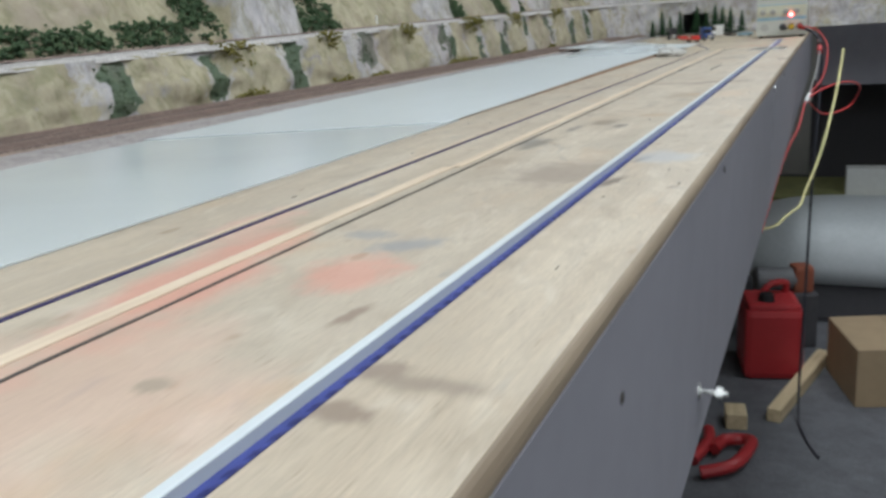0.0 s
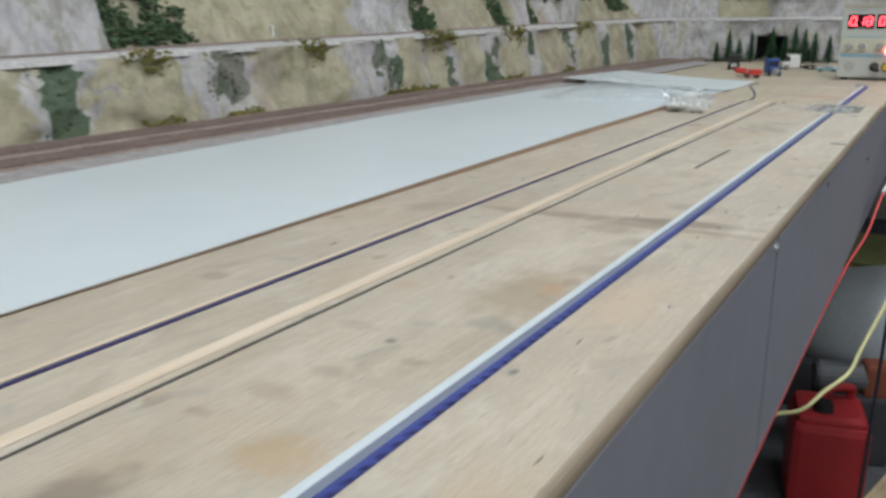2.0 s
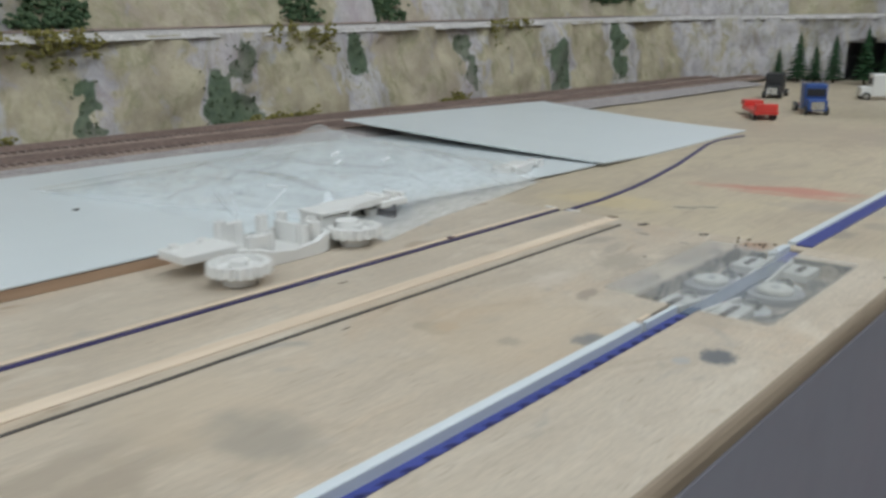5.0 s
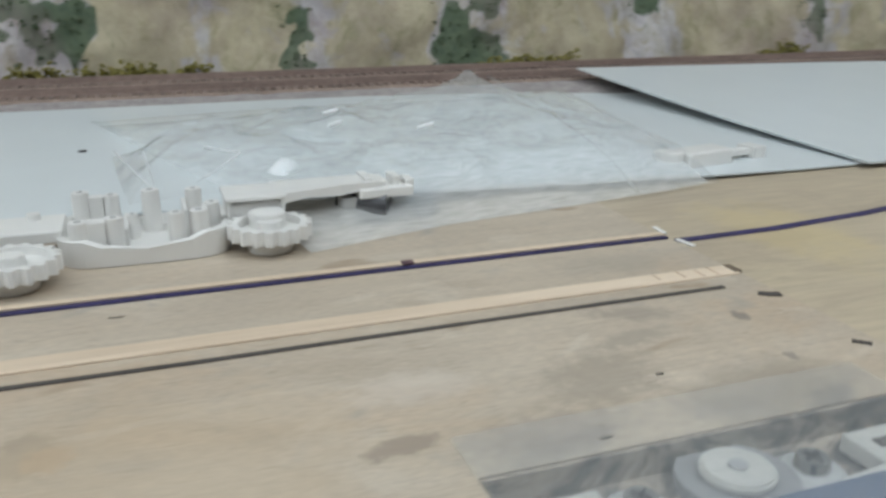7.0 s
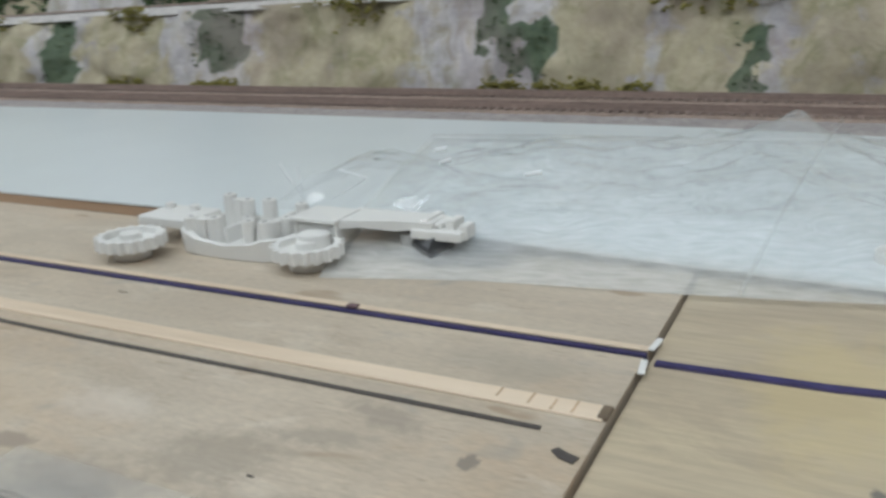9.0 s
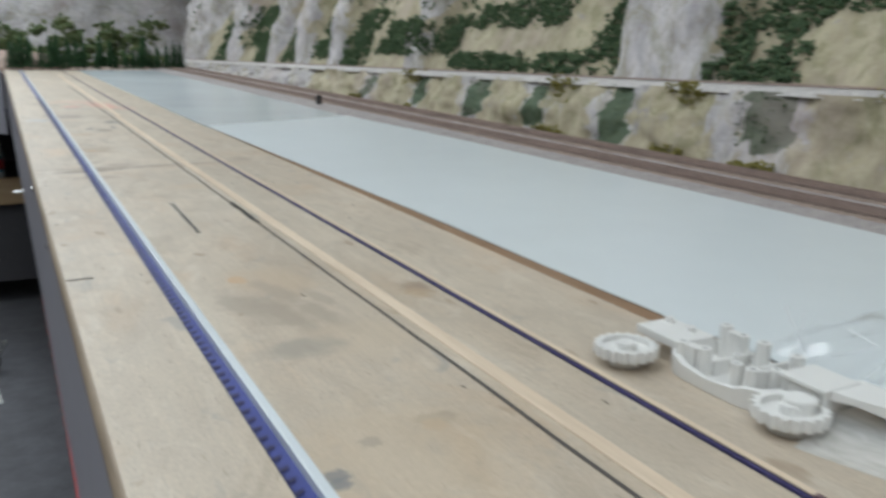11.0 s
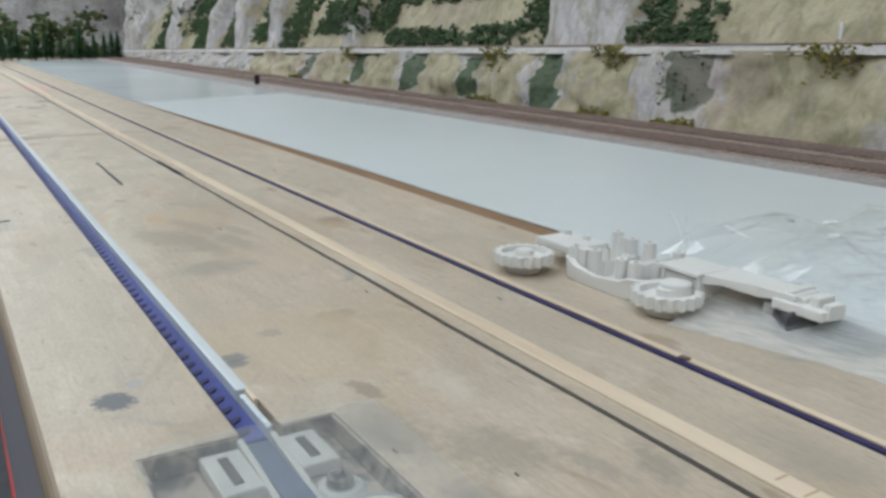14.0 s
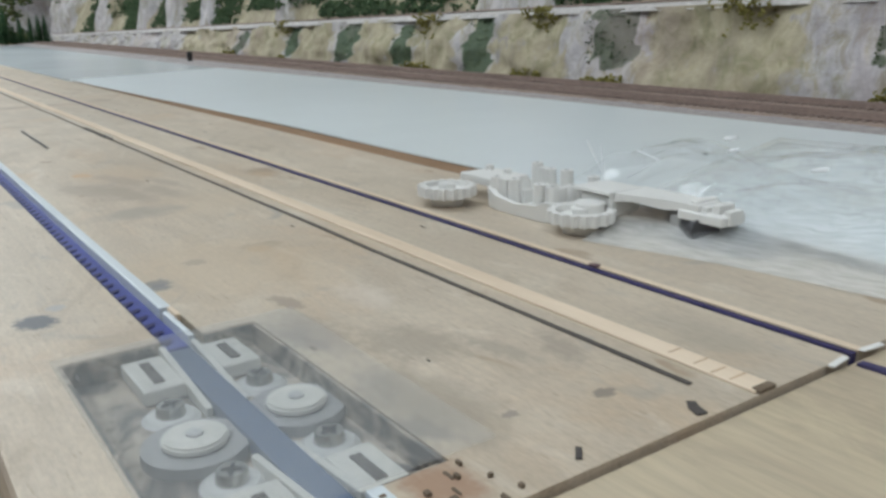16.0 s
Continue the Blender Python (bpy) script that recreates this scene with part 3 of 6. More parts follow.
# ---- plywood bench with its slots ----
Y0, SEAM, Y1 = -0.62, 3.083, 4.60
BACK = -0.735
T = 0.018
bench = thing("plywood_bench", "long bare plywood bench top with slots and a grey front panel", "bench")
SLOT_A = (-0.0612, -0.0485)      # channel with the blue chain
SLOT_B = (-0.2025, -0.1970)       # narrow slot with the violet chain
bands = ((BACK, SLOT_B[0]), (SLOT_B[1], SLOT_A[0]), (SLOT_A[1], -0.0002))
POCKET = (-0.0780, -0.0200, 2.955, 3.0605)
for x0, x1 in bands:
    pieces = [(x0, x1, Y0, 1.70), (x0, x1, 1.70, 2.40), (x0, x1, 2.40, 2.82), (x0, x1, 2.82, SEAM - 0.002)]
    if x1 > -0.1:
        inner = (x0, POCKET[0]) if x1 < -0.06 else (POCKET[1], x1)
        pieces[3:] = [(x0, x1, 2.82, POCKET[2]), (*inner, POCKET[2], POCKET[3]), (x0, x1, POCKET[3], SEAM - 0.002)]
    for piece in pieces:
        part("top_board", box(*piece, -T, 0), plywood(*piece), bench)
part("end_board", box(BACK, -0.0002, SEAM - 0.0008, Y1, -T - 0.003, -0.0016, 0.0008), PLY2, bench, "older yellowed plywood board, slightly lower")
part("under_board", box(BACK, -0.004, Y0, Y1, -0.034, -0.0225), PLY_EDGE, bench)


def edge_profile(y0, y1, z):
    bm = bmesh.new()
    rows = []
    for y in np.linspace(y0, y1, int((y1 - y0) / 0.03) + 2):
        j = 0.0006 * noise.noise((0, y * 9, 2.2))
        prof = ((-0.0002, z - 0.0001), (0.0008 + j * 0.5, z - 0.0005), (0.0018 + j * 0.5, z - 0.0016), (0.0026 + j * 0.5, z - 0.0034), (0.0028, z - 0.0050), (0.0028, z - 0.0068), (-0.0002, z - 0.0068))
        rows.append([bm.verts.new((x, y, zz)) for x, zz in prof])
    for a, b in zip(rows, rows[1:]):
        for k in range(len(a)):
            bm.faces.new((a[k], a[(k + 1) % len(a)], b[(k + 1) % len(a)], b[k]))
    bm.faces.new(rows[0])
    bm.faces.new(rows[-1])
    return bm


# rounded edge in a darker brown than the board top
part("edge_strip", edge_profile(Y0, SEAM - 0.002, 0.0), ROUNDED, bench, "dark brown rounded board edge")
part("edge_strip", edge_profile(SEAM, Y1, -0.0016), ROUNDED, bench)
SEAM_F = 2.20
for y0, y1 in ((Y0, SEAM_F - 0.0035), (SEAM_F + 0.0035, Y1)):
    part("front_panel", box(-0.0001, 0.0024, y0, y1, -0.165, -0.0086, 0.0003), FASCIA, bench, "grey painted hardboard front panel")

part("panel_backing", box(-0.012, -0.0004, Y0, Y1, -0.150, -0.0350), FASCIA_DARK, bench)
for y in (0.2, 1.4, 2.7, 4.2):
    part("leg", box(-0.63, -0.56, y, y + 0.07, FLOOR_Z, -0.0345, 0.003), PINE_Y, bench)
for y in (1.30, 1.62, 2.45, 2.9, 3.4):
    b = turned(cyl(0, 0, 0, 0.0008, 0.0022, n=10), pose(0.0024, y, -0.035 - 0.02 * math.sin(y * 7), 0, 90, 0))
    part("screw_head", b, INK_SOFT, bench)
part("screw_head", turned(cyl(0, 0, 0, 0.0015, 0.003, n=12), pose(0.0024, 2.19, -0.013, 0, 90, 0)), STEEL, bench)
bolt = turned(cyl(0, 0, 0, 0.017, 0.0016, n=10), pose(0.0024, 1.505, -0.130, 0, 90, 0))
part("bolt", bolt, STEEL, bench, "bright steel bolt sticking out of the panel")
part("washer", turned(cyl(0, 0, 0, 0.0012, 0.005, n=16), pose(0.0024, 1.505, -0.130, 0, 90, 0)), STEEL, bench)
part("nut", turned(cyl(0, 0, 0.010, 0.014, 0.0035, n=6), pose(0.0024, 1.505, -0.130, 0, 90, 0)), STEEL, bench)

# pencil and marker lines on the board
Z_INK = 0.0005
for pts, w, mat in (
    (along(0.55, 3.067, 0.04, -0.1485, 0.0003), 0.0017, INK_SOFT),
    (along(2.405, 2.494, 0.01, -0.1490, 0.0003), 0.0036, INK),
    ([(-0.1010, 2.391), (-0.1002, 2.43), (-0.0998, 2.45), (-0.0990, 2.514)], 0.0020, INK),
    ([(-0.016, 2.611), (-0.008, 2.611), (-0.0005, 2.611)], 0.0016, INK),
    ([(-0.1405, 3.0735), (-0.1385, 3.076), (-0.1375, 3.0795)], 0.0026, INK_SOFT),
    ([(-0.1035, 3.0735), (-0.1015, 3.0755), (-0.1000, 3.0770)], 0.0016, INK_SOFT),
):
    part("drawn_line", ribbon(pts, w, 0.00005, Z_INK, wobble=0.25), mat, bench)
bm = None
rnd = random.Random(5)
for k in range(34):
    y, x = rnd.uniform(1.1, 3.05), rnd.choice((rnd.uniform(-0.19, -0.07), rnd.uniform(-0.045, -0.004), rnd.uniform(-0.265, -0.21)))
    a = rnd.uniform(-0.25, 0.25)
    l = rnd.uniform(0.002, 0.006)
    bm = ribbon([(x, y), (x + a * l * 0.5, y + l * 0.5), (x + a * l * 0.3, y + l)], rnd.uniform(0.0003, 0.0007), 0.00005, 0.0003, bm, 0.3)
tagged(part("scratch", bm, INK_SOFT, bench), kind="stuff")

tagged(finish("pine_strip", box(-0.1665, -0.1585, -0.10, 1.528, 0.0, 0.0009, 0.0003), PINE), "pale pine strip, its end butted at a joint", "wood strip")
lath = box(-0.1646, -0.1568, 1.530, SEAM - 0.003, 0.0, 0.0008, 0.0003)
for v_ in lath.verts:
    v_.co.x += 0.0026 * (SEAM - v_.co.y) / 1.55
strip = tagged(finish("pine_strip", lath, PINE), "pale pine strip laid along the bench top", "wood strip")
SCORCH = plain("scorched_pine", (0.52, 0.37, 0.24), 0.6, 0, 0.3, 300)
for yy, xa, xb in ((3.051, -0.1640, -0.1592), (3.060, -0.1644, -0.1584), (3.0665, -0.1632, -0.1572), (3.072, -0.1642, -0.1576)):
    part("scorch_mark", turned(box(xa, xb, -0.0004, 0.0004, 0.0007, 0.00085), pose(0, yy, 0, 0, 0, 0)), SCORCH, strip)
part("broken_end", box(-0.1640, -0.1574, 3.0785, 3.0812, 0.0001, 0.0012, 0.0004), PLY_EDGE, strip, "dark splintered strip end")

# ---- blue chain in its plastic channel ----
chan = thing("chain_channel", "white plastic channel with a blue drive chain, let into the bench", "drive channel")
part("wall", box(-0.0611, -0.0571, Y0, 2.9255, -0.012, 0.0006, 0.0005), IVORY, chan, "white plastic side wall")
part("thin_wall", box(-0.0590, -0.0571, 2.9285, 2.9545, -0.012, 0.0002, 0.0004), IVORY, chan)
part("broken_lip", box(-0.0609, -0.0592, 2.9270, 2.9360, -0.010, 0.0011, 0.0005), PINE, chan, "torn pale wood lip beside the channel")
part("edge_line", box(-0.0492, -0.0486, Y0, 2.9545, -0.012, -0.0002), CHAIN_DARK, chan)
part("bed", box(-0.0570, -0.0493, Y0, 2.9545, -0.0115, -0.0080), IVORY, chan)
part("chain", box(-0.0570, -0.0493, Y0, 2.9545, -0.0078, -0.0030, 0.0004), CHAIN, chan, "blue plastic drive chain")
bm = None
verts, faces = [], []
y, k = 1.02, 0
while y < 2.95:
    base = len(verts)
    x0, x1 = -0.0544, -0.0508
    w = 0.0034
    verts += [(x0, y, -0.0026), (x1, y + 0.0012, -0.0026), (x1, y + 0.0012 + w, -0.0026), (x0 + 0.001, y + w * 0.8, -0.0026),
              (x0, y, -0.0031), (x1, y + 0.0012, -0.0031), (x1, y + 0.0012 + w, -0.0031), (x0 + 0.001, y + w * 0.8, -0.0031)]
    faces += [tuple(base + i for i in f) for f in ((0, 1, 2, 3), (4, 7, 6, 5), (0, 4, 5, 1), (1, 5, 6, 2), (2, 6, 7, 3), (3, 7, 4, 0))]
    y += 0.0086
links = pydata("chain_link", verts, faces, CHAIN_DARK, chan)
tagged(links, kind="stuff")
part("chain", box(-0.0570, -0.0493, 3.0608, 3.081, -0.0078, -0.0030, 0.0004), CHAIN, chan)
part("wall", box(-0.0611, -0.0571, 3.0608, 3.081, -0.012, 0.0006, 0.0004), IVORY, chan)
END_A = [(-0.0535, 3.09), (-0.0538, 3.20), (-0.0545, 3.32), (-0.0546, 3.42), (-0.0548, 3.48), (-0.056, 3.51), (-0.060, 3.533), (-0.068, 3.545), (-0.078, 3.549)]
part("end_chain", ribbon(END_A, 0.008, -0.0026, -0.0008), CHAIN, chan)
part("end_wall", ribbon([(x - 0.0062, y) for x, y in END_A[:6]], 0.0045, -0.0026, 0.0002), IVORY, chan)

slot = thing("violet_slot", "narrow slot with a dark violet chain in the bench top", "drive slot")
part("bed", box(-0.2024, -0.1971, Y0, SEAM - 0.002, -0.012, -0.0045), PINE, slot)
part("chain", box(-0.2010, -0.1987, Y0, SEAM - 0.002, -0.0044, 0.0002, 0.0003), PURPLE, slot)
part("lip", box(-0.2042, -0.2013, Y0, SEAM - 0.002, 0.0, 0.0008, 0.0002), PINE, slot, "pale pine lip beside the chain")
part("end_chain", ribbon([(-0.1975, 3.084), (-0.1985, 3.13), (-0.204, 3.18), (-0.214, 3.235), (-0.228, 3.30), (-0.246, 3.37), (-0.262, 3.43), (-0.268, 3.47), (-0.262, 3.52)], 0.0034, -0.0027, -0.0008, wobble=0.1), PURPLE, slot)
part("splinter", box(-0.2030, -0.2002, 2.978, 2.982, 0.0005, 0.0014, 0.0003), plain("dark_red_chip", (0.12, 0.07, 0.08), 0.6), slot)
for xx, tilt in ((-0.2065, 84), (-0.1900, 97)):
    part("tape", turned(box(-0.0010, 0.0010, -0.0045, 0.0045, 0.0, 0.0006, 0.0002), pose(xx, 3.0822, 0.0003, 0, 0, tilt)), WHITE_PLASTIC, slot, "white tape across the seam")
# ---- drive unit under its clear plate ----
def murky():
    m = Mat("murky_recess", 0.6)
    a = m.noise(48, (1, 0.6, 1), 6, 0.7, 1.8)
    b = m.noise(300, (1, 0.4, 1), 4, 0.6)
    c = m.ramp(a, [(0.36, (0.085, 0.082, 0.082)), (0.47, (0.17, 0.155, 0.14)), (0.57, (0.43, 0.37, 0.30))])
    m.colour(m.mix(0.5, c, m.ramp(b, [(0.3, 0.6), (0.7, 1.15)]), "MULTIPLY")).bump(a, 0.6, 0.002)
    return m.m


POCKET_MAT = murky()
UNIT_PLASTIC = plain("dusty_grey_plastic", (0.56, 0.55, 0.51), 0.4, 0, 0.16, 110)
du = thing("drive_unit", "white plastic chain drive unit sunk in the bench under clear acrylic", "drive unit", (0, 0, -0.0076))
part("pocket", box(-0.0778, -0.0202, 2.9552, 3.0603, -0.002, 0.0003), POCKET_MAT, du, "smoky grey recess in the board")
for b in ((-0.0778, -0.0768, 2.9552, 3.0603), (-0.0212, -0.0202, 2.9552, 3.0603), (-0.0767, -0.0614, 2.9552, 2.9560), (-0.0484, -0.0213, 2.9552, 2.9560), (-0.0767, -0.0614, 3.0595, 3.0603), (-0.0484, -0.0213, 3.0595, 3.0603)):
    part("pocket_side", box(*b, 0.0003, 0.0072), POCKET_MAT, du)


def bracket(x0, x1, y0, y1):
    bm = box(x0, x1, y0, y1, 0.0006, 0.0050, 0.0008)
    ob = part("bracket", bm, UNIT_PLASTIC, du, "white plastic bracket with a slot")
    part("slot", box((x0 + x1) / 2 - 0.0012, (x0 + x1) / 2 + 0.0016, y0 + 0.004, y1 - 0.004, 0.0049, 0.0054), INK_SOFT, ob)


for x0, x1, y0, y1 in ((-0.0705, -0.0592, 2.9565, 2.977), (-0.0475, -0.0360, 2.9575, 2.981), (-0.0708, -0.0592, 3.0385, 3.0585), (-0.0472, -0.0350, 3.0405, 3.0590)):
    bracket(x0, x1, y0, y1)
for x0, x1 in ((-0.0590, -0.0571), (-0.0492, -0.0474)):
    for y0, y1 in ((2.9562, 2.9960), (3.0250, 3.0592)):
        g = box(x0, x1, y0, y1, 0.0004, 0.0070, 0.0004)
        for v_ in g.verts:
            if v_.co.z > 0.004 and 2.99 < v_.co.y < 3.03:
                v_.co.z = 0.0030
        part("guide_wall", g, UNIT_PLASTIC, du)
part("guide_floor", box(-0.0569, -0.0494, 2.9562, 3.0592, 0.0004, 0.0046), plain("clear_blue_cover", (0.13, 0.165, 0.235), 0.15), du)
for x, y in ((-0.0390, 3.012), (-0.0670, 3.008)):
    w = part("sprocket", cyl(x, y, 0.0004, 0.0034, 0.0125, n=28), plain("grey_sprocket", (0.30, 0.30, 0.30), 0.5), du)
    part("cap", cyl(x, y, 0.0034, 0.0056, 0.0078, n=24, bevel=0.0006), UNIT_PLASTIC, w, "white round cap")
    part("pin", cyl(x, y, 0.0054, 0.0062, 0.0020, n=14), plain("grey_pin", (0.42, 0.42, 0.42), 0.5), w)
for x, y, a in ((-0.040, 2.990, 10), (-0.0665, 2.985, 40), (-0.0665, 3.027, 15), (-0.041, 3.030, 60)):
    s = part("screw", cyl(x, y, 0.0004, 0.0042, 0.0042, 0.0034, n=18), STEEL, du, "bright cross-head screw")
    cr = box(-0.0022, 0.0022, -0.0004, 0.0004, 0.0041, 0.0046)
    cr = box(-0.0004, 0.0004, -0.0022, 0.0022, 0.0041, 0.0046, 0, cr)
    part("cross_slot", turned(cr, pose(x, y, 0, 0, 0, a)), INK, s)
    part("boss", cyl(x, y, 0.0003, 0.0015, 0.0075, 0.006, n=20), plain("pale_boss", (0.5, 0.5, 0.49), 0.4), du)
plate = tagged(finish("acrylic_plate", box(-0.0910, -0.0185, 2.9545, 3.0600, 0.0008, 0.0020, 0.0003), ACRYLIC), "clear acrylic cover plate screwed over the drive unit", "plate")
bm = None
rnd = random.Random(8)
for k in range(14):
    x, y = -0.072 + rnd.uniform(-0.014, 0.016), 3.066 + rnd.uniform(-0.004, 0.012)
    bm = box(x, x + rnd.uniform(0.0005, 0.0018), y, y + rnd.uniform(0.0008, 0.0034), -0.0002 if y < 3.08 else -0.0020, rnd.uniform(0.0004, 0.0011) if y < 3.08 else -0.0010, 0.0003, bm)
tagged(finish("wood_splinters", bm, PLY_EDGE), "torn brown wood splinters at the board seam", "splinters", kind="stuff")

# ---- white sheets lying on the bench ----


def sheet_piece(name, corners, z, thick, mat, label, curl=None, edge=None):
    e = thing(name, label, "plastic sheet")
    bm = bmesh.new()
    n = 24
    top, bot = [], []
    a, b, c, d = [Vector((*p, 0)) for p in corners]
    for i in range(n + 1):
        rt, rb = [], []
        for j in range(9):
            u, v = i / n, j / 8
            p = (a * (1 - u) + b * u) * (1 - v) + (d * (1 - u) + c * u) * v
            h = z + 0.0006 * noise.noise((p.x * 6, p.y * 6, 1.0)) + (curl(u, v) if curl else 0.0)
            rt.append(bm.verts.new((p.x, p.y, h + thick)))
            rb.append(bm.verts.new((p.x, p.y, h)))
        top.append(rt)
        bot.append(rb)
    for i in range(n):
        for j in range(8):
            bm.faces.new((top[i][j], top[i + 1][j], top[i + 1][j + 1], top[i][j + 1]))
            bm.faces.new((bot[i][j], bot[i][j + 1], bot[i + 1][j + 1], bot[i + 1][j]))
        for j in (0, 8):
            bm.faces.new((top[i][j], top[i + 1][j], bot[i + 1][j], bot[i][j]))
    for i in (0, n):
        for j in range(8):
            bm.faces.new((top[i][j], top[i][j + 1], bot[i][j + 1], bot[i][j]))
    part("sheet", bm, mat, e, smooth=False)
    return e


near_sheet = sheet_piece("white_sheet", [(-0.258, -0.50), (-0.266, 1.79), (-0.560, 1.70), (-0.56, -0.50)], 0.0004, 0.0010, SHEET_GLOSS, "glossy pale grey-white plastic sheet lying flat on the bench")
long_sheet = sheet_piece("white_sheet", [(-0.268, 1.765), (-0.275, 3.275), (-0.556, 3.42), (-0.560, 1.655)], 0.0016, 0.0008, SHEET, "large matt white plastic sheet on a brown board", lambda u, v: 0.0042 * min(1.0, max(0.0, (u - 0.05) * 2.2)) - 0.0066 * min(1.0, max(0.0, (u - 0.80) / 0.14)))
wedge = bmesh.new()
rows = []
for k in range(25):
    u = k / 24
    x, y = -0.2695 - 0.004 * u, 1.80 + 1.15 * u
    top = 0.0009 + 0.0042 * min(1.0, max(0.0, (u - 0.03) * 2.2))
    rows.append([wedge.verts.new(p) for p in ((x, y, 0.0003), (x, y, top), (x - 0.03, y, top), (x - 0.03, y, 0.0003))])
for a, b in zip(rows, rows[1:]):
    for k in range(4):
        wedge.faces.new((a[k], a[(k + 1) % 4], b[(k + 1) % 4], b[k]))
wedge.faces.new(rows[0])
wedge.faces.new(rows[-1])
part("backing_board", wedge, SHEET_EDGE, long_sheet, "brown hardboard edge under the sheet")
part("dark_speck", cyl(-0.4035, 2.871, 0.0062, 0.0072, 0.0022, n=9), BLACK, long_sheet)
loose_sheet = sheet_piece("white_sheet", [(-0.268, 3.248), (-0.276, 3.56), (-0.588, 3.62), (-0.597, 3.258)], 0.0010, 0.0012, SHEET, "loose white plastic sheet with a lifted corner", lambda u, v: 0.0105 * v * v + 0.004 * v * v * (1 - u) ** 2 + 0.0012 * v * math.sin(u * 3.1) + 0.0022 * (1 - u) * v * (1 - v) * 4 - 0.0024 * min(1.0, u * 4) * (1 - v))

# ---- scenery behind: two tracks, rock wall, ledge, wooded hill ----
ballast = bmesh.new()
rows = []
for y in np.arange(Y0, 4.32, 0.012):
    sway = 0.004 * noise.noise((3.1, y * 5, 0))
    rows.append([ballast.verts.new((x + (sway if x > -0.6 else 0), y, z + 0.0012 * noise.noise((x * 60, y * 60, 4)))) for x, z in
                 ((-0.545, 0.0008), (-0.556, 0.0035), (-0.575, 0.0050), (-0.60, 0.0058), (-0.622, 0.0060), (-0.66, 0.0052), (-0.695, 0.0062), (-0.715, 0.006), (-0.734, 0.006))])
for a, b in zip(rows, rows[1:]):
    for k in range(len(a) - 1):
        ballast.faces.new((a[k], a[k + 1], b[k + 1], b[k]))
tagged(finish("ballast", ballast, BALLAST), "pale grey stone ballast along the model railway", "ballast", kind="stuff")


def railway(x, label):
    e = thing("model_track", label, "track", group="model tracks")
    part("roadbed", box(x - 0.021, x + 0.021, Y0, 4.5, 0.0025, 0.0072, 0.0015), SOIL, e, "brown weathered roadbed")
    verts, faces = [], []
    rnd = random.Random(int(-x * 1000))
    for y in np.arange(Y0 + 0.01, 4.5, 0.0076):
        b = len(verts)
        h = 0.0168 + rnd.uniform(-0.0006, 0.0006)
        for zz in (0.0070, 0.0088):
            verts += [(x - h, y, zz), (x + h, y, zz), (x + h, y + 0.0032, zz), (x - h, y + 0.0032, zz)]
        faces += [tuple(b + i for i in f) for f in ((4, 5, 6, 7), (0, 1, 5, 4), (1, 2, 6, 5), (2, 3, 7, 6), (3, 0, 4, 7))]
    tagged(pydata("tie", verts, faces, TIE, e), kind="stuff")
    for dx in (-0.0083, 0.0083):
        r = box(x + dx - 0.0006, x + dx + 0.0006, Y0, 4.5, 0.0106, 0.0120)
        r = box(x + dx - 0.0013, x + dx + 0.0013, Y0, 4.5, 0.0088, 0.0096, 0, r)
        r = box(x + dx - 0.0004, x + dx + 0.0004, Y0, 4.5, 0.0095, 0.0107, 0, r)
        part("rail", r, RUST, e)


railway(-0.620, "model railway track with rusty rails on brown ties")
railway(-0.692, "weathered model railway track at the foot of the rock wall")


def ledge_z(y):
    return 0.045 + 0.0195 * y


CLIFFS = ((2.135, 2.325), (2.83, 3.00), (3.41, 3.50), (3.59, 3.80), (4.28, 4.56), (0.90, 0.97), (1.40, 1.50), (0.30, 0.42), (-0.25, -0.05), (0.62, 0.70), (4.70, 5.6), (-1.2, -0.7))
BUSHES = ((1.60, 2.12, 0.005, 0.035), (2.05, 2.12, 0.03, 0.12), (1.62, 1.95, 0.085, 0.13), (1.18, 1.60, 0.035, 0.11), (2.325, 2.46, 0.0, 0.12), (2.46, 2.70, 0.085, 0.13), (3.00, 3.09, 0.0, 0.14),
          (3.10, 3.34, 0.075, 0.13), (3.35, 3.405, 0.005, 0.13), (3.50, 3.57, 0.0, 0.13), (3.58, 3.70, 0.06, 0.12), (3.85, 4.02, 0.06, 0.14), (4.10, 4.25, 0.03, 0.12), (4.58, 4.80, 0.06, 0.15),
          (0.98, 1.14, 0.0, 0.14), (0.72, 0.88, 0.02, 0.16), (0.44, 0.58, 0.01, 0.2), (0.10, 0.28, 0.0, 0.2), (-0.5, -0.28, 0.0, 0.2), (-0.05, 0.1, 0.05, 0.2))
LOW_GREEN = ((2.185, 2.235, 0.0, 1.0), (1.985, 2.03, 0.1, 0.9), (2.43, 2.50, 0.3, 1.0), (2.795, 2.83, 0.4, 1.0), (2.825, 2.87, 0.15, 0.7), (3.035, 3.06, 0.0, 0.6), (3.175, 3.25, 0.0, 0.35), (3.18, 3.21, 0.3, 0.6),
             (3.22, 3.26, 0.5, 0.9), (3.40, 3.43, 0.4, 1.0), (1.79, 1.84, 0.1, 0.9), (1.55, 1.60, 0.2, 0.9), (3.62, 3.66, 0.2, 0.9), (3.85, 3.90, 0.0, 0.7), (1.30, 1.34, 0.2, 0.8), (4.05, 4.1, 0.1, 0.9))
LOW_EARTH = ((2.25, 2.39), (2.04, 2.16), (2.87, 2.95), (2.97, 3.04), (1.84, 1.97), (2.52, 2.72), (3.07, 3.17), (3.27, 3.38), (3.45, 3.60), (3.68, 3.84), (1.60, 1.76), (1.36, 1.52), (0.9, 1.28), (3.92, 4.04), (4.15, 4.3))


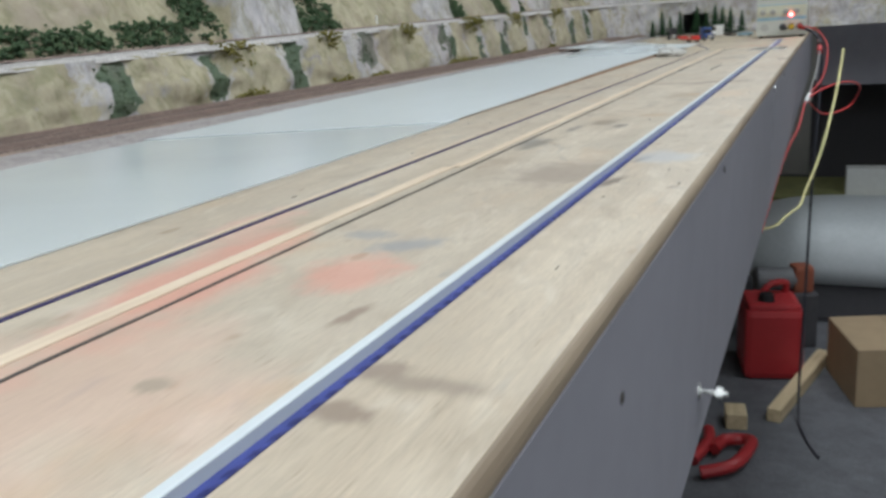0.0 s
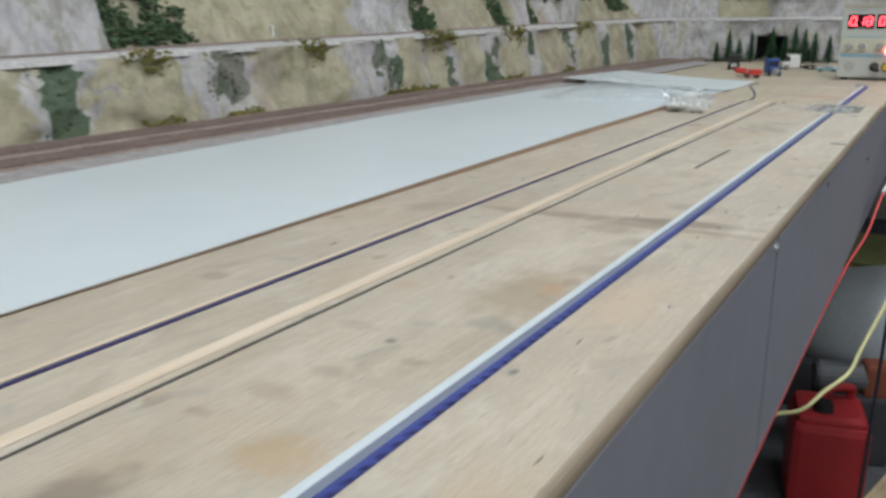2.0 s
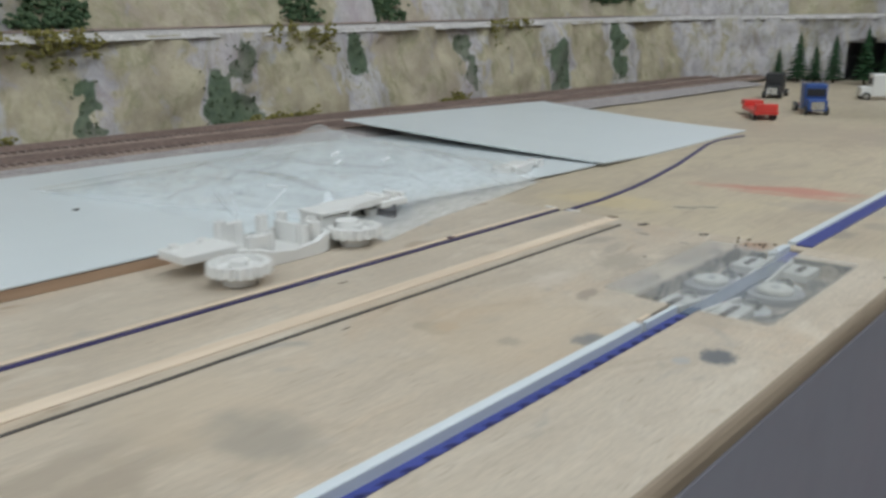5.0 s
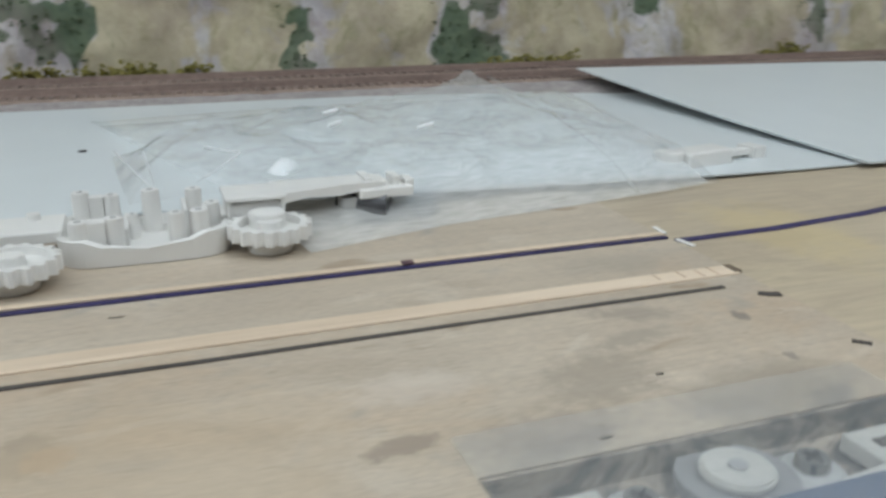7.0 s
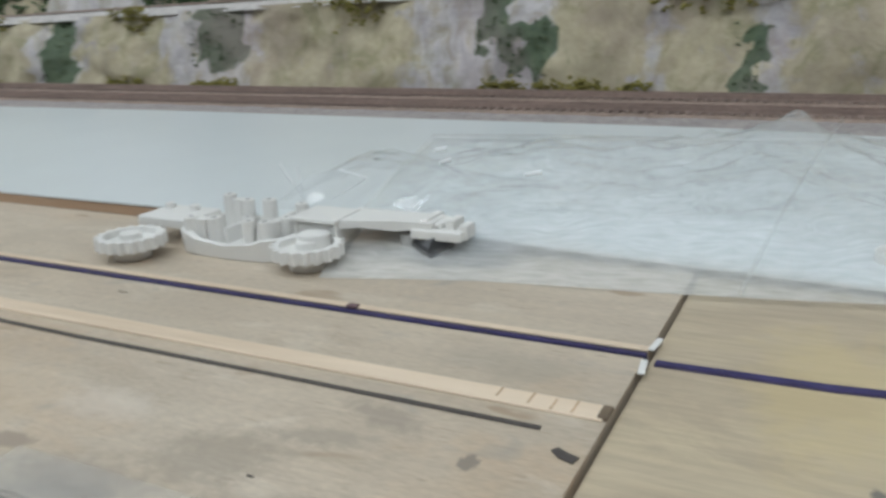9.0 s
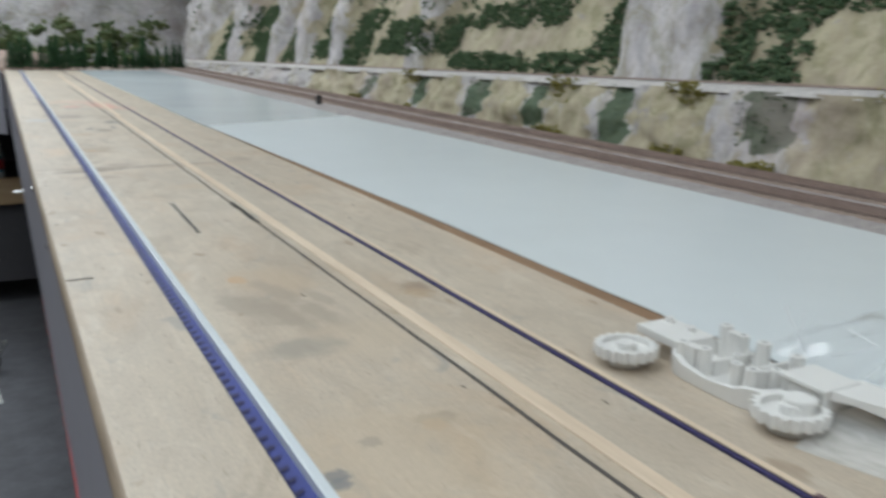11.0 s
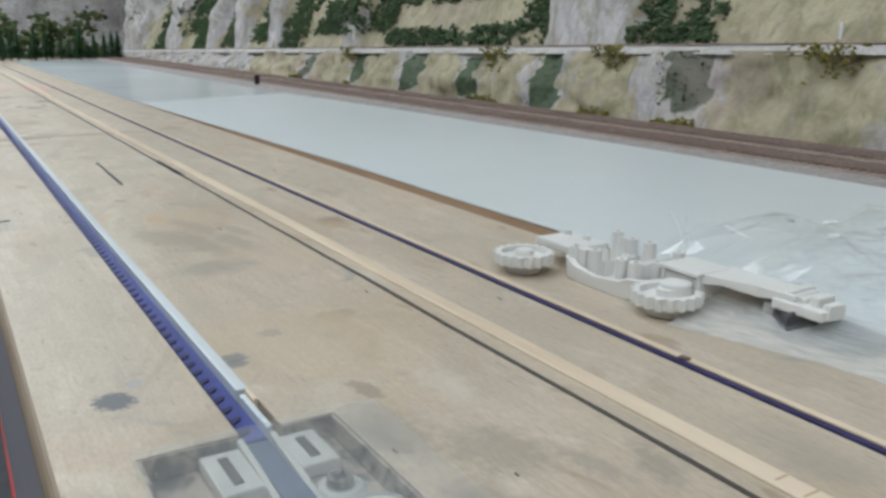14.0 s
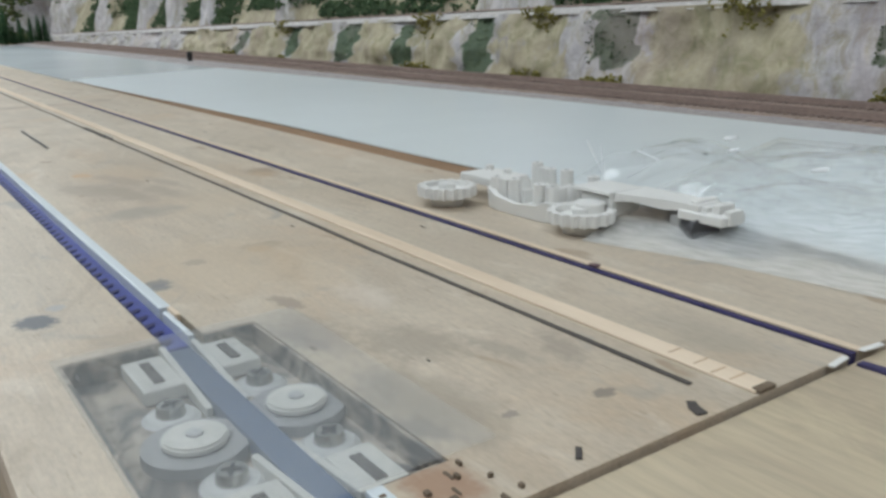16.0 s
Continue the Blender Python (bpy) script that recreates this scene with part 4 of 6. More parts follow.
def plan(s):
    """The wall's foot in plan for a running length s: along the bench, then round the far end."""
    if s < 4.22:
        return Vector((-0.735, s, 0)), Vector((1, 0, 0))
    r, a = 0.32, (s - 4.22) / 0.32
    if a < math.pi / 2:
        return Vector((-0.735 + r - r * math.cos(a), 4.22 + r * math.sin(a), 0)), Vector((math.cos(a), -math.sin(a), 0))
    return Vector((-0.735 + r + (s - 4.22 - r * math.pi / 2), 4.22 + r, 0)), Vector((0, -1, 0))


def within(v, a, b, soft):
    return max(0.0, min(1.0, (v - a) / soft + 0.5)) * max(0.0, min(1.0, (b - v) / soft + 0.5))


TUNNEL = (4.665, 4.760, 0.080)


def rock_row(s, lower):
    """One upright line of the scenery: place, earth cover and moss for each point."""
    foot, out = plan(s)
    top = min(ledge_z(s), 0.13)
    pts = []
    if lower:
        for k in range(13):
            v = k / 12
            lean = -0.026 * v
            rel = 0.012 * noise.fractal((s * 16, v * 1.6, 3.3), 0.8, 2.1, 4) + 0.009 * noise.noise((s * 7, v, 8.8)) + 0.005 * abs(noise.noise((s * 45, v * 5, 1.2)))
            rel *= min(1.0, v * 3 + 0.25)
            p = foot + out * (lean + rel + 0.010) + Vector((0, 0, 0.004 + v * (top - 0.004)))
            wob = 0.020 * noise.noise((s * 22, v * 3, 5.0)) + 0.016 * noise.noise((s * 55, v * 7, 2.0))
            cover = max([within(s + wob * (1 + v), a, b, 0.02) for a, b in LOW_EARTH] + [0.0]) * 0.66 + 0.27
            moss = max([within(s + wob, a + 0.008 * (v - 0.5), b, 0.010) * within(v + wob * 8, lo, hi, 0.15) for a, b, lo, hi in LOW_GREEN] + [0.0])
            pts.append((p, cover, moss))
        return pts
    cliff = max([within(s + 0.02 * noise.noise((s * 12, 0.5, 6)), a, b, 0.02) for a, b in CLIFFS] + [0.0])
    for k in range(20):
        v = k / 19
        h = top + 0.006 + v * 0.46
        back = 0.062 + v * (0.10 + 0.16 * (1 - cliff)) - 0.018 * cliff
        amp = 0.012 + 0.020 * cliff
        rel = amp * noise.fractal((s * 9, v * 4.5, 9.1), 0.75, 2.2, 5) + 0.014 * noise.noise((s * 3, v * 2, 1)) + cliff * 0.007 * abs(noise.noise((s * 50, v * 16, 2)))
        wob = 0.03 * noise.noise((s * 14, v * 7, 2.0))
        c = max([within(s + wob, a, b, 0.012) for a, b in CLIFFS] + [0.0])
        pts.append((foot + out * (rel * min(1, v * 6 + 0.1) - back) + Vector((0, 0, h)), 1 - c, 0.0))
    return pts


def scenery(name, lower, label):
    grid = [rock_row(s, lower) for s in np.arange(-1.1, 6.4, 0.0085 if lower else 0.011)]
    svals = list(np.arange(-1.1, 6.4, 0.0085 if lower else 0.011))
    n = len(grid[0])
    verts = [p[0] for r in grid for p in r]
    faces = []
    for i in range(len(grid) - 1):
        for k in range(n - 1):
            if lower and TUNNEL[0] < svals[i] < TUNNEL[1] and verts[i * n + k].z < TUNNEL[2] - 0.012 * abs(2 * (svals[i] - TUNNEL[0]) / (TUNNEL[1] - TUNNEL[0]) - 1):
                continue
            faces.append((i * n + k, i * n + k + 1, (i + 1) * n + k + 1, (i + 1) * n + k))
    ob = pydata(name, verts, faces, CLIFF)
    me = ob.data
    for key, idx in (("cover", 1), ("moss", 2)):
        att = me.attributes.new(key, "FLOAT", "POINT")
        att.data.foreach_set("value", [p[idx] for r in grid for p in r])
    me.polygons.foreach_set("use_smooth", [True] * len(me.polygons))
    tagged(ob, label, "scenery", kind="structure")
    return grid, svals


low_grid, low_s = scenery("rock_wall", True, "low plaster rock wall painted grey, ochre and green")
hill_grid, hill_s = scenery("hillside", False, "tan plaster hillside with grey cliffs above the ledge")

ledge = bmesh.new()
rows = []
for s in np.arange(-1.1, 6.4, 0.015):
    foot, out = plan(s)
    z = min(ledge_z(s), 0.13)
    rows.append([ledge.verts.new(foot + out * d + Vector((0, 0, z + dz + 0.0012 * noise.noise((s * 70, d * 300, 0))))) for d, dz in
                 ((-0.010, -0.004), (-0.018, 0.003), (-0.035, 0.005), (-0.055, 0.005), (-0.085, 0.005), (-0.12, 0.004))])
for a, b in zip(rows, rows[1:]):
    for k in range(len(a) - 1):
        ledge.faces.new((a[k], b[k], b[k + 1], a[k + 1]))
tagged(finish("ledge_road", ledge, gravel("pale_ledge_gravel", ((0.40, 0.37, 0.36), (0.54, 0.51, 0.49), (0.66, 0.63, 0.60)))), "pale gravel ledge running along the rock wall", "ledge", kind="structure")
rail_l = bmesh.new()
for d in (-0.036, -0.052):
    pts = []
    for s in np.arange(-1.0, 4.2, 0.05):
        pts.append((-0.735 + d, s, min(ledge_z(s), 0.13) + 0.007))
    rail_l = tube(pts, 0.0012, 5, rail_l, 1)
tagged(finish("upper_track", rail_l, RUST), "dark rusty rails of the upper track on the ledge", "track")

# tunnel mouth in the far rock
tun = thing("tunnel_portal", "dark tunnel mouth with a rough stone rim", "tunnel")
p0, o0 = plan(sum(TUNNEL[:2]) / 2)
ang = math.degrees(math.atan2(o0.y, o0.x))
M = Matrix.Translation(p0) @ pose(0, 0, 0, 0, 0, ang)
inner = bmesh.new()
ring = []
for x in (-0.35, 0.0):
    ring.append([inner.verts.new(M @ Vector((x, yy, zz))) for yy, zz in ((-0.056, 0.0), (-0.056, 0.05), (-0.048, 0.078), (0, 0.088), (0.048, 0.078), (0.056, 0.05), (0.056, 0.0))])
for k in range(6):
    inner.faces.new((ring[0][k], ring[0][k + 1], ring[1][k + 1], ring[1][k]))
inner.faces.new(ring[0])
# bore lined in the painted shade colour
part("bore", inner, SHADOWBOX, tun)

# foliage: scenic foam in patches
rnd = random.Random(21)


def on_grid(grid, svals, s, k):
    i = min(len(svals) - 1, max(0, int((s - svals[0]) / (svals[1] - svals[0]))))
    n = len(grid[i])
    k = min(max(k, 0.0), n - 1.001)
    a, b = grid[i][int(k)][0], grid[i][int(k) + 1][0]
    return a.lerp(b, k - int(k))


dark_spots, olive_spots = [], []
for a, b, lo, hi in BUSHES:
    for _ in range(int((b - a) * (hi - lo) * 22000) + 8):
        s, h = rnd.uniform(a, b), rnd.uniform(lo, hi)
        w = 0.5 + 0.5 * noise.noise((s * 30, h * 30, 7))
        if w < 0.36:
            continue
        p = on_grid(hill_grid, hill_s, s, h / 0.46 * 19)
        dark_spots.append(p + plan(s)[1] * rnd.uniform(0, 0.008))
# higher slopes carry ragged thickets
for _ in range(5200):
    s, k = rnd.uniform(-1.0, 6.2), rnd.uniform(5, 19)
    if noise.noise((s * 5, k * 0.5, 3)) > 0.12:
        dark_spots.append(on_grid(hill_grid, hill_s, s, k))
v, f = clumps(dark_spots, 0.0090, 5, 3)
tagged(pydata("hill_thicket", v, f, LEAF), "dark green scenic foam thickets on the hillside", "bushes", kind="stuff")
for a, b in ((2.80, 2.96), (3.22, 3.32), (2.03, 2.10), (2.30, 2.36), (2.44, 2.50), (1.55, 1.58), (3.55, 3.62), (1.25, 1.30)):
    for _ in range(int((b - a) * 420)):
        s = rnd.uniform(a, b)
        olive_spots.append(plan(s)[0] + Vector((0.016 + rnd.uniform(-0.005, 0.005), 0, 0.008 + abs(rnd.gauss(0, 0.004)))))
for a, b in ((2.30, 2.37), (2.95, 3.08), (2.03, 2.10), (3.28, 3.38), (2.60, 2.68), (1.50, 1.56), (3.70, 3.80), (3.0, 3.04)):
    for _ in range(int((b - a) * 620)):
        s = rnd.uniform(a, b)
        olive_spots.append(plan(s)[0] + Vector((rnd.uniform(-0.03, 0.0), 0, ledge_z(s) - abs(rnd.gauss(0, 0.016)) + 0.005)))
v, f = clumps(olive_spots, 0.0058, 6, 9)
tagged(pydata("low_bushes", v, f, OLIVE), "olive scenic foam bushes along the rock wall", "bushes", kind="stuff")
moss_spots = []
for a, b, lo, hi in LOW_GREEN:
    for _ in range(int((b - a) * (hi - lo) * 1500)):
        s, k = rnd.uniform(a, b), rnd.uniform(lo, hi) * 12
        moss_spots.append(on_grid(low_grid, low_s, s, k))
v, f = clumps(moss_spots, 0.0032, 4, 13)
tagged(pydata("wall_moss", v, f, MOSS), "flat dark green foam patches on the rock wall", "moss", kind="stuff")


def fir(x, y, z, h, seed):
    e = thing("fir_tree", "small dark green model fir tree", "tree", (x, y, z), group="model fir trees")
    rnd = random.Random(seed)
    part("trunk", cyl(0, 0, 0, h * 0.95, h * 0.025, h * 0.006, 7), BARK, e)
    verts, faces = [], []
    tiers = 13
    for k in range(tiers):
        t = k / (tiers - 1)
        zc, r = h * (0.12 + 0.84 * t), h * 0.25 * (1 - t) ** 0.85 + h * 0.015
        m = 11
        off = rnd.uniform(0, 6)
        for j in range(m):
            a = off + 2 * math.pi * j / m + rnd.uniform(-0.2, 0.2)
            rr = r * rnd.uniform(0.65, 1.15)
            b = len(verts)
            d, s = Vector((math.cos(a), math.sin(a), 0)), Vector((-math.sin(a), math.cos(a), 0))
            for q in (Vector((0, 0, zc + h * 0.055)), d * rr * 0.6 + s * rr * 0.28 + Vector((0, 0, zc)), d * rr + Vector((0, 0, zc - h * rnd.uniform(0.02, 0.05))), d * rr * 0.6 - s * rr * 0.28 + Vector((0, 0, zc)), d * rr * 0.5 + Vector((0, 0, zc - h * 0.03))):
                verts.append(tuple(q))
            faces += [(b, b + 1, b + 2), (b, b + 2, b + 3), (b + 4, b + 2, b + 1), (b + 4, b + 3, b + 2)]
    pydata("crown", verts, faces, FIR, e)
    return e


for i, (x, y, h) in enumerate(((-0.535, 4.46, 0.105), (-0.505, 4.47, 0.08), (-0.468, 4.47, 0.10), (-0.403, 4.45, 0.115), (-0.37, 4.47, 0.09), (-0.335, 4.44, 0.118), (-0.310, 4.46, 0.11), (-0.28, 4.45, 0.10), (-0.565, 4.43, 0.07), (-0.24, 4.46, 0.09))):
    fir(x, y, -0.0025, h, 40 + i)
for i in range(24):
    rr = random.Random(90 + i)
    fir(-0.66 + 0.028 * i + rr.uniform(-0.01, 0.01), -0.56 + rr.uniform(-0.03, 0.05), 0.0, rr.uniform(0.06, 0.15), 60 + i)

# ---- white plastic gear parts on the bench ----


def gear_mesh(r, teeth, z0, z1, hub=True):
    bm = bmesh.new()
    rings = []
    for z in (z0, z1):
        ring = []
        for k in range(teeth * 4):
            rr = r if (k % 4) in (0, 1) else r * 0.87
            a = 2 * math.pi * k / (teeth * 4)
            ring.append(bm.verts.new((rr * math.cos(a), rr * math.sin(a), z)))
        rings.append(ring)
    inner = []
    for z in (z0, z1):
        inner.append([bm.verts.new((0.74 * r * math.cos(2 * math.pi * k / (teeth * 4)), 0.74 * r * math.sin(2 * math.pi * k / (teeth * 4)), z)) for k in range(teeth * 4)])
    n = teeth * 4
    for k in range(n):
        j = (k + 1) % n
        bm.faces.new((rings[0][k], rings[0][j], rings[1][j], rings[1][k]))
        bm.faces.new((rings[1][k], rings[1][j], inner[1][j], inner[1][k]))
        bm.faces.new((inner[1][k], inner[1][j], inner[0][j], inner[0][k]))
        bm.faces.new((rings[0][j], rings[0][k], inner[0][k], inner[0][j]))
    return bm


def gear(x, y, r, z, teeth, turn, parent):
    g = part("gear", turned(gear_mesh(r, teeth, z, z + 0.0062), pose(x, y, 0, 0, 0, turn)), WHITE_PLASTIC, parent, "white toothed plastic wheel")
    part("web", cyl(x, y, z + 0.0005, z + 0.0028, r * 0.76, n=28), WHITE_PLASTIC, g)
    part("hub", cyl(x, y, z - 0.0, z + 0.0072, r * 0.30, n=18, bevel=0.0004), WHITE_PLASTIC, g)
    part("foot_ring", cyl(x, y, 0.0003, z + 0.0002, r * 0.52, r * 0.6, n=24), WHITE_PLASTIC, g)


cart = thing("gear_chassis", "white plastic chassis with toothed wheels and posts, lying on the bench", "gear kit", (-0.004, -0.0105, 0))
cart.scale = (1, 1, 0.80)
gear(-0.2165, 2.8690, 0.0148, 0.0066, 18, 4, cart)
gear(-0.2295, 2.9500, 0.0148, 0.0066, 18, 9, cart)
body = bmesh.new()
outline = []
cx, cy, hx, hy = -0.247, 2.909, 0.020, 0.0285
for k in range(28):
    a = 2 * math.pi * k / 28
    outline.append((cx + hx * math.copysign(abs(math.cos(a)) ** 0.55, math.cos(a)), cy + hy * math.copysign(abs(math.sin(a)) ** 0.45, math.sin(a))))
lo = [body.verts.new((x, y, 0.0004)) for x, y in outline]
rim = [0.0118 - 0.0045 * max(0.0, min(1.0, (0.62 - abs(y - cy) / hy) * 5)) for x, y in outline]
hi = [body.verts.new((cx + (x - cx) * 1.03, cy + (y - cy) * 1.02, z)) for (x, y), z in zip(outline, rim)]
ins = [body.verts.new((cx + (x - cx) * 0.90, cy + (y - cy) * 0.92, z)) for (x, y), z in zip(outline, rim)]
bot = [body.verts.new((cx + (x - cx) * 0.88, cy + (y - cy) * 0.90, 0.0040)) for x, y in outline]
for k in range(28):
    j = (k + 1) % 28
    body.faces.new((lo[k], lo[j], hi[j], hi[k]))
    body.faces.new((hi[k], hi[j], ins[j], ins[k]))
    body.faces.new((ins[k], ins[j], bot[j], bot[k]))
body.faces.new(lo[::-1])
body.faces.new(bot)
part("tray", body, WHITE_PLASTIC, cart, "white rounded plastic tray")
for x, y, r, h in ((-0.236, 2.884, 0.0034, 0.0215), (-0.238, 2.897, 0.0034, 0.0215), (-0.262, 2.884, 0.0032, 0.027), (-0.262, 2.896, 0.0030, 0.0245), (-0.260, 2.912, 0.0034, 0.0265),
                   (-0.236, 2.921, 0.0030, 0.0225), (-0.237, 2.930, 0.0034, 0.0225), (-0.245, 2.936, 0.0030, 0.023), (-0.263, 2.930, 0.0032, 0.0245), (-0.252, 2.904, 0.0022, 0.017)):
    h = 0.0035 + (h - 0.0035) * 0.86
    x, y = x + 0.003, 2.909 + (y - 2.909) * 0.84
    p = part("post", cyl(x, y, 0.0035, h, r, r * 0.92, 16, bevel=0.0003), WHITE_PLASTIC, cart)
    # flat grey disc paints the shade of the post's hole
    part("bore", cyl(x, y, h - 0.0002, h + 0.00012, r * 0.35, n=10), plain("shaded_bore", (0.35, 0.35, 0.34), 0.6), p)
for x0, x1, y0, y1, z1 in ((-0.2395, -0.2345, 2.887, 2.894, 0.0185), (-0.2640, -0.2600, 2.887, 2.893, 0.0215), (-0.264, -0.246, 2.9245, 2.9265, 0.017), (-0.247, -0.2365, 2.9318, 2.934, 0.019), (-0.262, -0.240, 2.9005, 2.9022, 0.0125)):
    y0, y1 = 2.909 + (y0 - 2.909) * 0.84, 2.909 + (y1 - 2.909) * 0.84
    part("rib", box(x0 + 0.003, x1 + 0.003, y0, y1, 0.0035, z1, 0.0005), WHITE_PLASTIC, cart)
part("side_arm", box(-0.258, -0.236, 2.853, 2.883, 0.0095, 0.0150, 0.0010), WHITE_PLASTIC, cart)
part("arm_post", cyl(-0.252, 2.858, 0.0148, 0.0180, 0.0022, n=12), WHITE_PLASTIC, cart)
part("arm_post", cyl(-0.252, 2.873, 0.0148, 0.0180, 0.0022, n=12), WHITE_PLASTIC, cart)
part("hub_tower", cyl(-0.2345, 2.9500, 0.0030, 0.0160, 0.0066, 0.0066, 24, bevel=0.0005), WHITE_PLASTIC, cart)
part("bridge", box(-0.258, -0.238, 2.936, 2.958, 0.0197, 0.0219, 0.0006), WHITE_PLASTIC, cart)
part("block", box(-0.256, -0.2405, 2.9375, 2.9565, 0.0085, 0.0185, 0.0008), WHITE_PLASTIC, cart)
for yy in (2.9368, 2.9558):
    part("bridge_leg", box(-0.2575, -0.2395, yy, yy + 0.0016, 0.0080, 0.0196, 0.0003), WHITE_PLASTIC, cart)
arm = bmesh.new()
ends = [[arm.verts.new((xx, yy, zz)) for xx, zz in ((-0.262, lo_z), (-0.262, 0.0212), (xr, 0.0212), (xr, lo_z))] for yy, xr, lo_z in ((2.955, -0.241, 0.0160), (2.966, -0.243, 0.0178), (2.980, -0.247, 0.0160), (2.996, -0.248, 0.0185))]
for a, b in zip(ends, ends[1:]):
    for k in range(4):
        arm.faces.new((a[k], a[(k + 1) % 4], b[(k + 1) % 4], b[k]))
arm.faces.new(ends[0])
arm.faces.new(ends[-1])
arm = box(-0.262, -0.2605, 2.960, 2.990, 0.0120, 0.0190, 0.0004, arm)
part("long_arm", arm, WHITE_PLASTIC, cart)
for k in range(4):
    part("tooth_block", box(-0.264 + 0.002 * k, -0.250, 2.990 + 0.0055 * k, 2.9935 + 0.0055 * k, 0.0145 - 0.001 * (k % 2), 0.0225 - 0.0018 * (k % 2), 0.0006), WHITE_PLASTIC, cart)
part("arm_tip", box(-0.2612, -0.2466, 2.987, 3.0088, 0.0132, 0.0181, 0.0008), WHITE_PLASTIC, cart)
part("arm_foot", cyl(-0.253, 2.984, 0.0003, 0.0136, 0.0042, n=14), plain("grey_arm_foot", (0.45, 0.45, 0.44), 0.5), cart)
motor = thing("dark_magnet", "dark grey metal piece in the clear bag", "metal piece", (-0.006, -0.018, 0))
mb = turned(cyl(0, 0, -0.010, 0.010, 0.0062, n=20), pose(-0.252, 2.998, 0.0066, 0, 90, 62))
part("barrel", mb, plain("dark_metal", (0.06, 0.06, 0.065), 0.35, 0.3), motor)
part("disc", cyl(-0.259, 3.019, 0.0004, 0.0052, 0.0115, n=26, bevel=0.0006), plain("grey_metal", (0.15, 0.155, 0.16), 0.35, 0.3), motor)

# second small white part on the loose sheet
clipm = thing("small_gear_part", "small white plastic bracket with wheels on the sheet", "gear kit", (-0.300, 3.172, 0.0004), 12)
part("tray", box(-0.008, 0.008, -0.020, 0.012, 0.0, 0.0085, 0.0015), WHITE_PLASTIC, clipm)
part("wheel", cyl(-0.001, -0.026, 0.0, 0.009, 0.0075, n=20, bevel=0.0006), WHITE_PLASTIC, clipm)
part("arm", box(-0.003, 0.003, 0.010, 0.034, 0.002, 0.0055, 0.0008), WHITE_PLASTIC, clipm)
part("tooth_block", box(-0.006, 0.006, 0.031, 0.040, 0.0, 0.0065, 0.0008), WHITE_PLASTIC, clipm)

# ---- clear bag ----
bag = thing("clear_bag", "crumpled clear plastic bag lying over the white sheet and gears", "plastic bag")


def film(corners, height, seed, n=56, m=40):
    a, b, c, d = [Vector((*p, 0)) for p in corners]
    bm = bmesh.new()
    grid = []
    for i in range(n + 1):
        row = []
        for j in range(m + 1):
            u, v = i / n, j / m
            p = (a * (1 - u) + b * u) * (1 - v) + (d * (1 - u) + c * u) * v
            edge = min(1.0, 7 * min(u, 1 - u, v, 1 - v))
            q = Vector((p.x * 16, p.y * 16, seed))
            crease = 1 - abs(noise.noise(q * 0.9)) * 2.4
            fold = 1 - abs(noise.noise(q * 2.1 + Vector((3, 1, 0)))) * 2.6
            z = height(u, v) + edge * (0.0045 * max(0, crease) ** 2 + 0.003 * max(0, fold) ** 3 + 0.002 * noise.noise(q * 3))
            wob = 0.006 * noise.noise(q * 0.6 + Vector((9, 0, 0)))
            row.append(bm.verts.new((p.x + wob, p.y + wob, z)))
        grid.append(row)
    for i in range(n):
        for j in range(m):
            bm.faces.new((grid[i][j], grid[i + 1][j], grid[i + 1][j + 1], grid[i][j + 1]))
    return bm


def hump(u, v):
    ridge = max(0.0, 1 - abs(u - 0.76 + 0.10 * v) / 0.22) ** 1.4 * (0.12 + v) * 0.021 * min(1.0, (1 - v) * 5)
    dome = math.exp(-((u - 0.30) ** 2) / 0.05 - ((v - 0.45) ** 2) / 0.08) * 0.012
    lip = max(0, 1 - v * 7)
    return 0.0092 * (1 - lip) + 0.0012 + ridge * (1 - lip) + dome


part("upper_film", film([(-0.228, 2.955), (-0.262, 3.150), (-0.520, 3.205), (-0.475, 2.872)], hump, 2.0), BAG, bag, smooth=True)
part("lower_film", film([(-0.224, 2.950), (-0.262, 3.148), (-0.518, 3.20), (-0.47, 2.876)], lambda u, v: 0.0088 if v > 0.2 else 0.0009 + v * 0.04, 7.0, 24, 20), BAG_LOW, bag, smooth=True)


def crumple(u, v):
    return 0.011 + 0.015 * math.sin(math.pi * min(1, u * 1.15)) * math.sin(math.pi * v) + 0.006 * abs(noise.noise((u * 5, v * 4, 3.3)))


part("crumpled_fold", film([(-0.268, 2.895), (-0.272, 2.975), (-0.345, 3.005), (-0.355, 2.89)], crumple, 11.0, 13, 10), BAG_FOLD, bag)

# pale thin tubes stand in for lamp glints along the film's creases
GLINT = plain("white_glint_line", (0.80, 0.82, 0.83), 0.10, 0, 0.03, 80, 0.0001)
for pts, r in (([(-0.285, 2.890, 0.029), (-0.285, 2.893, 0.0245), (-0.285, 2.897, 0.0195), (-0.285, 2.904, 0.0105)], 0.0005),
               ([(-0.285, 2.923, 0.028), (-0.286, 2.930, 0.0262), (-0.285, 2.937, 0.025)], 0.0004),
               ([(-0.285, 2.937, 0.025), (-0.284, 2.928, 0.0195), (-0.284, 2.918, 0.014)], 0.0003),
               ([(-0.285, 2.900, 0.028), (-0.284, 2.9015, 0.022), (-0.284, 2.903, 0.014)], 0.0004)):
    part("crease", tube(pts, r, 6), GLINT, bag, "white tube standing in for a glint on a film crease")
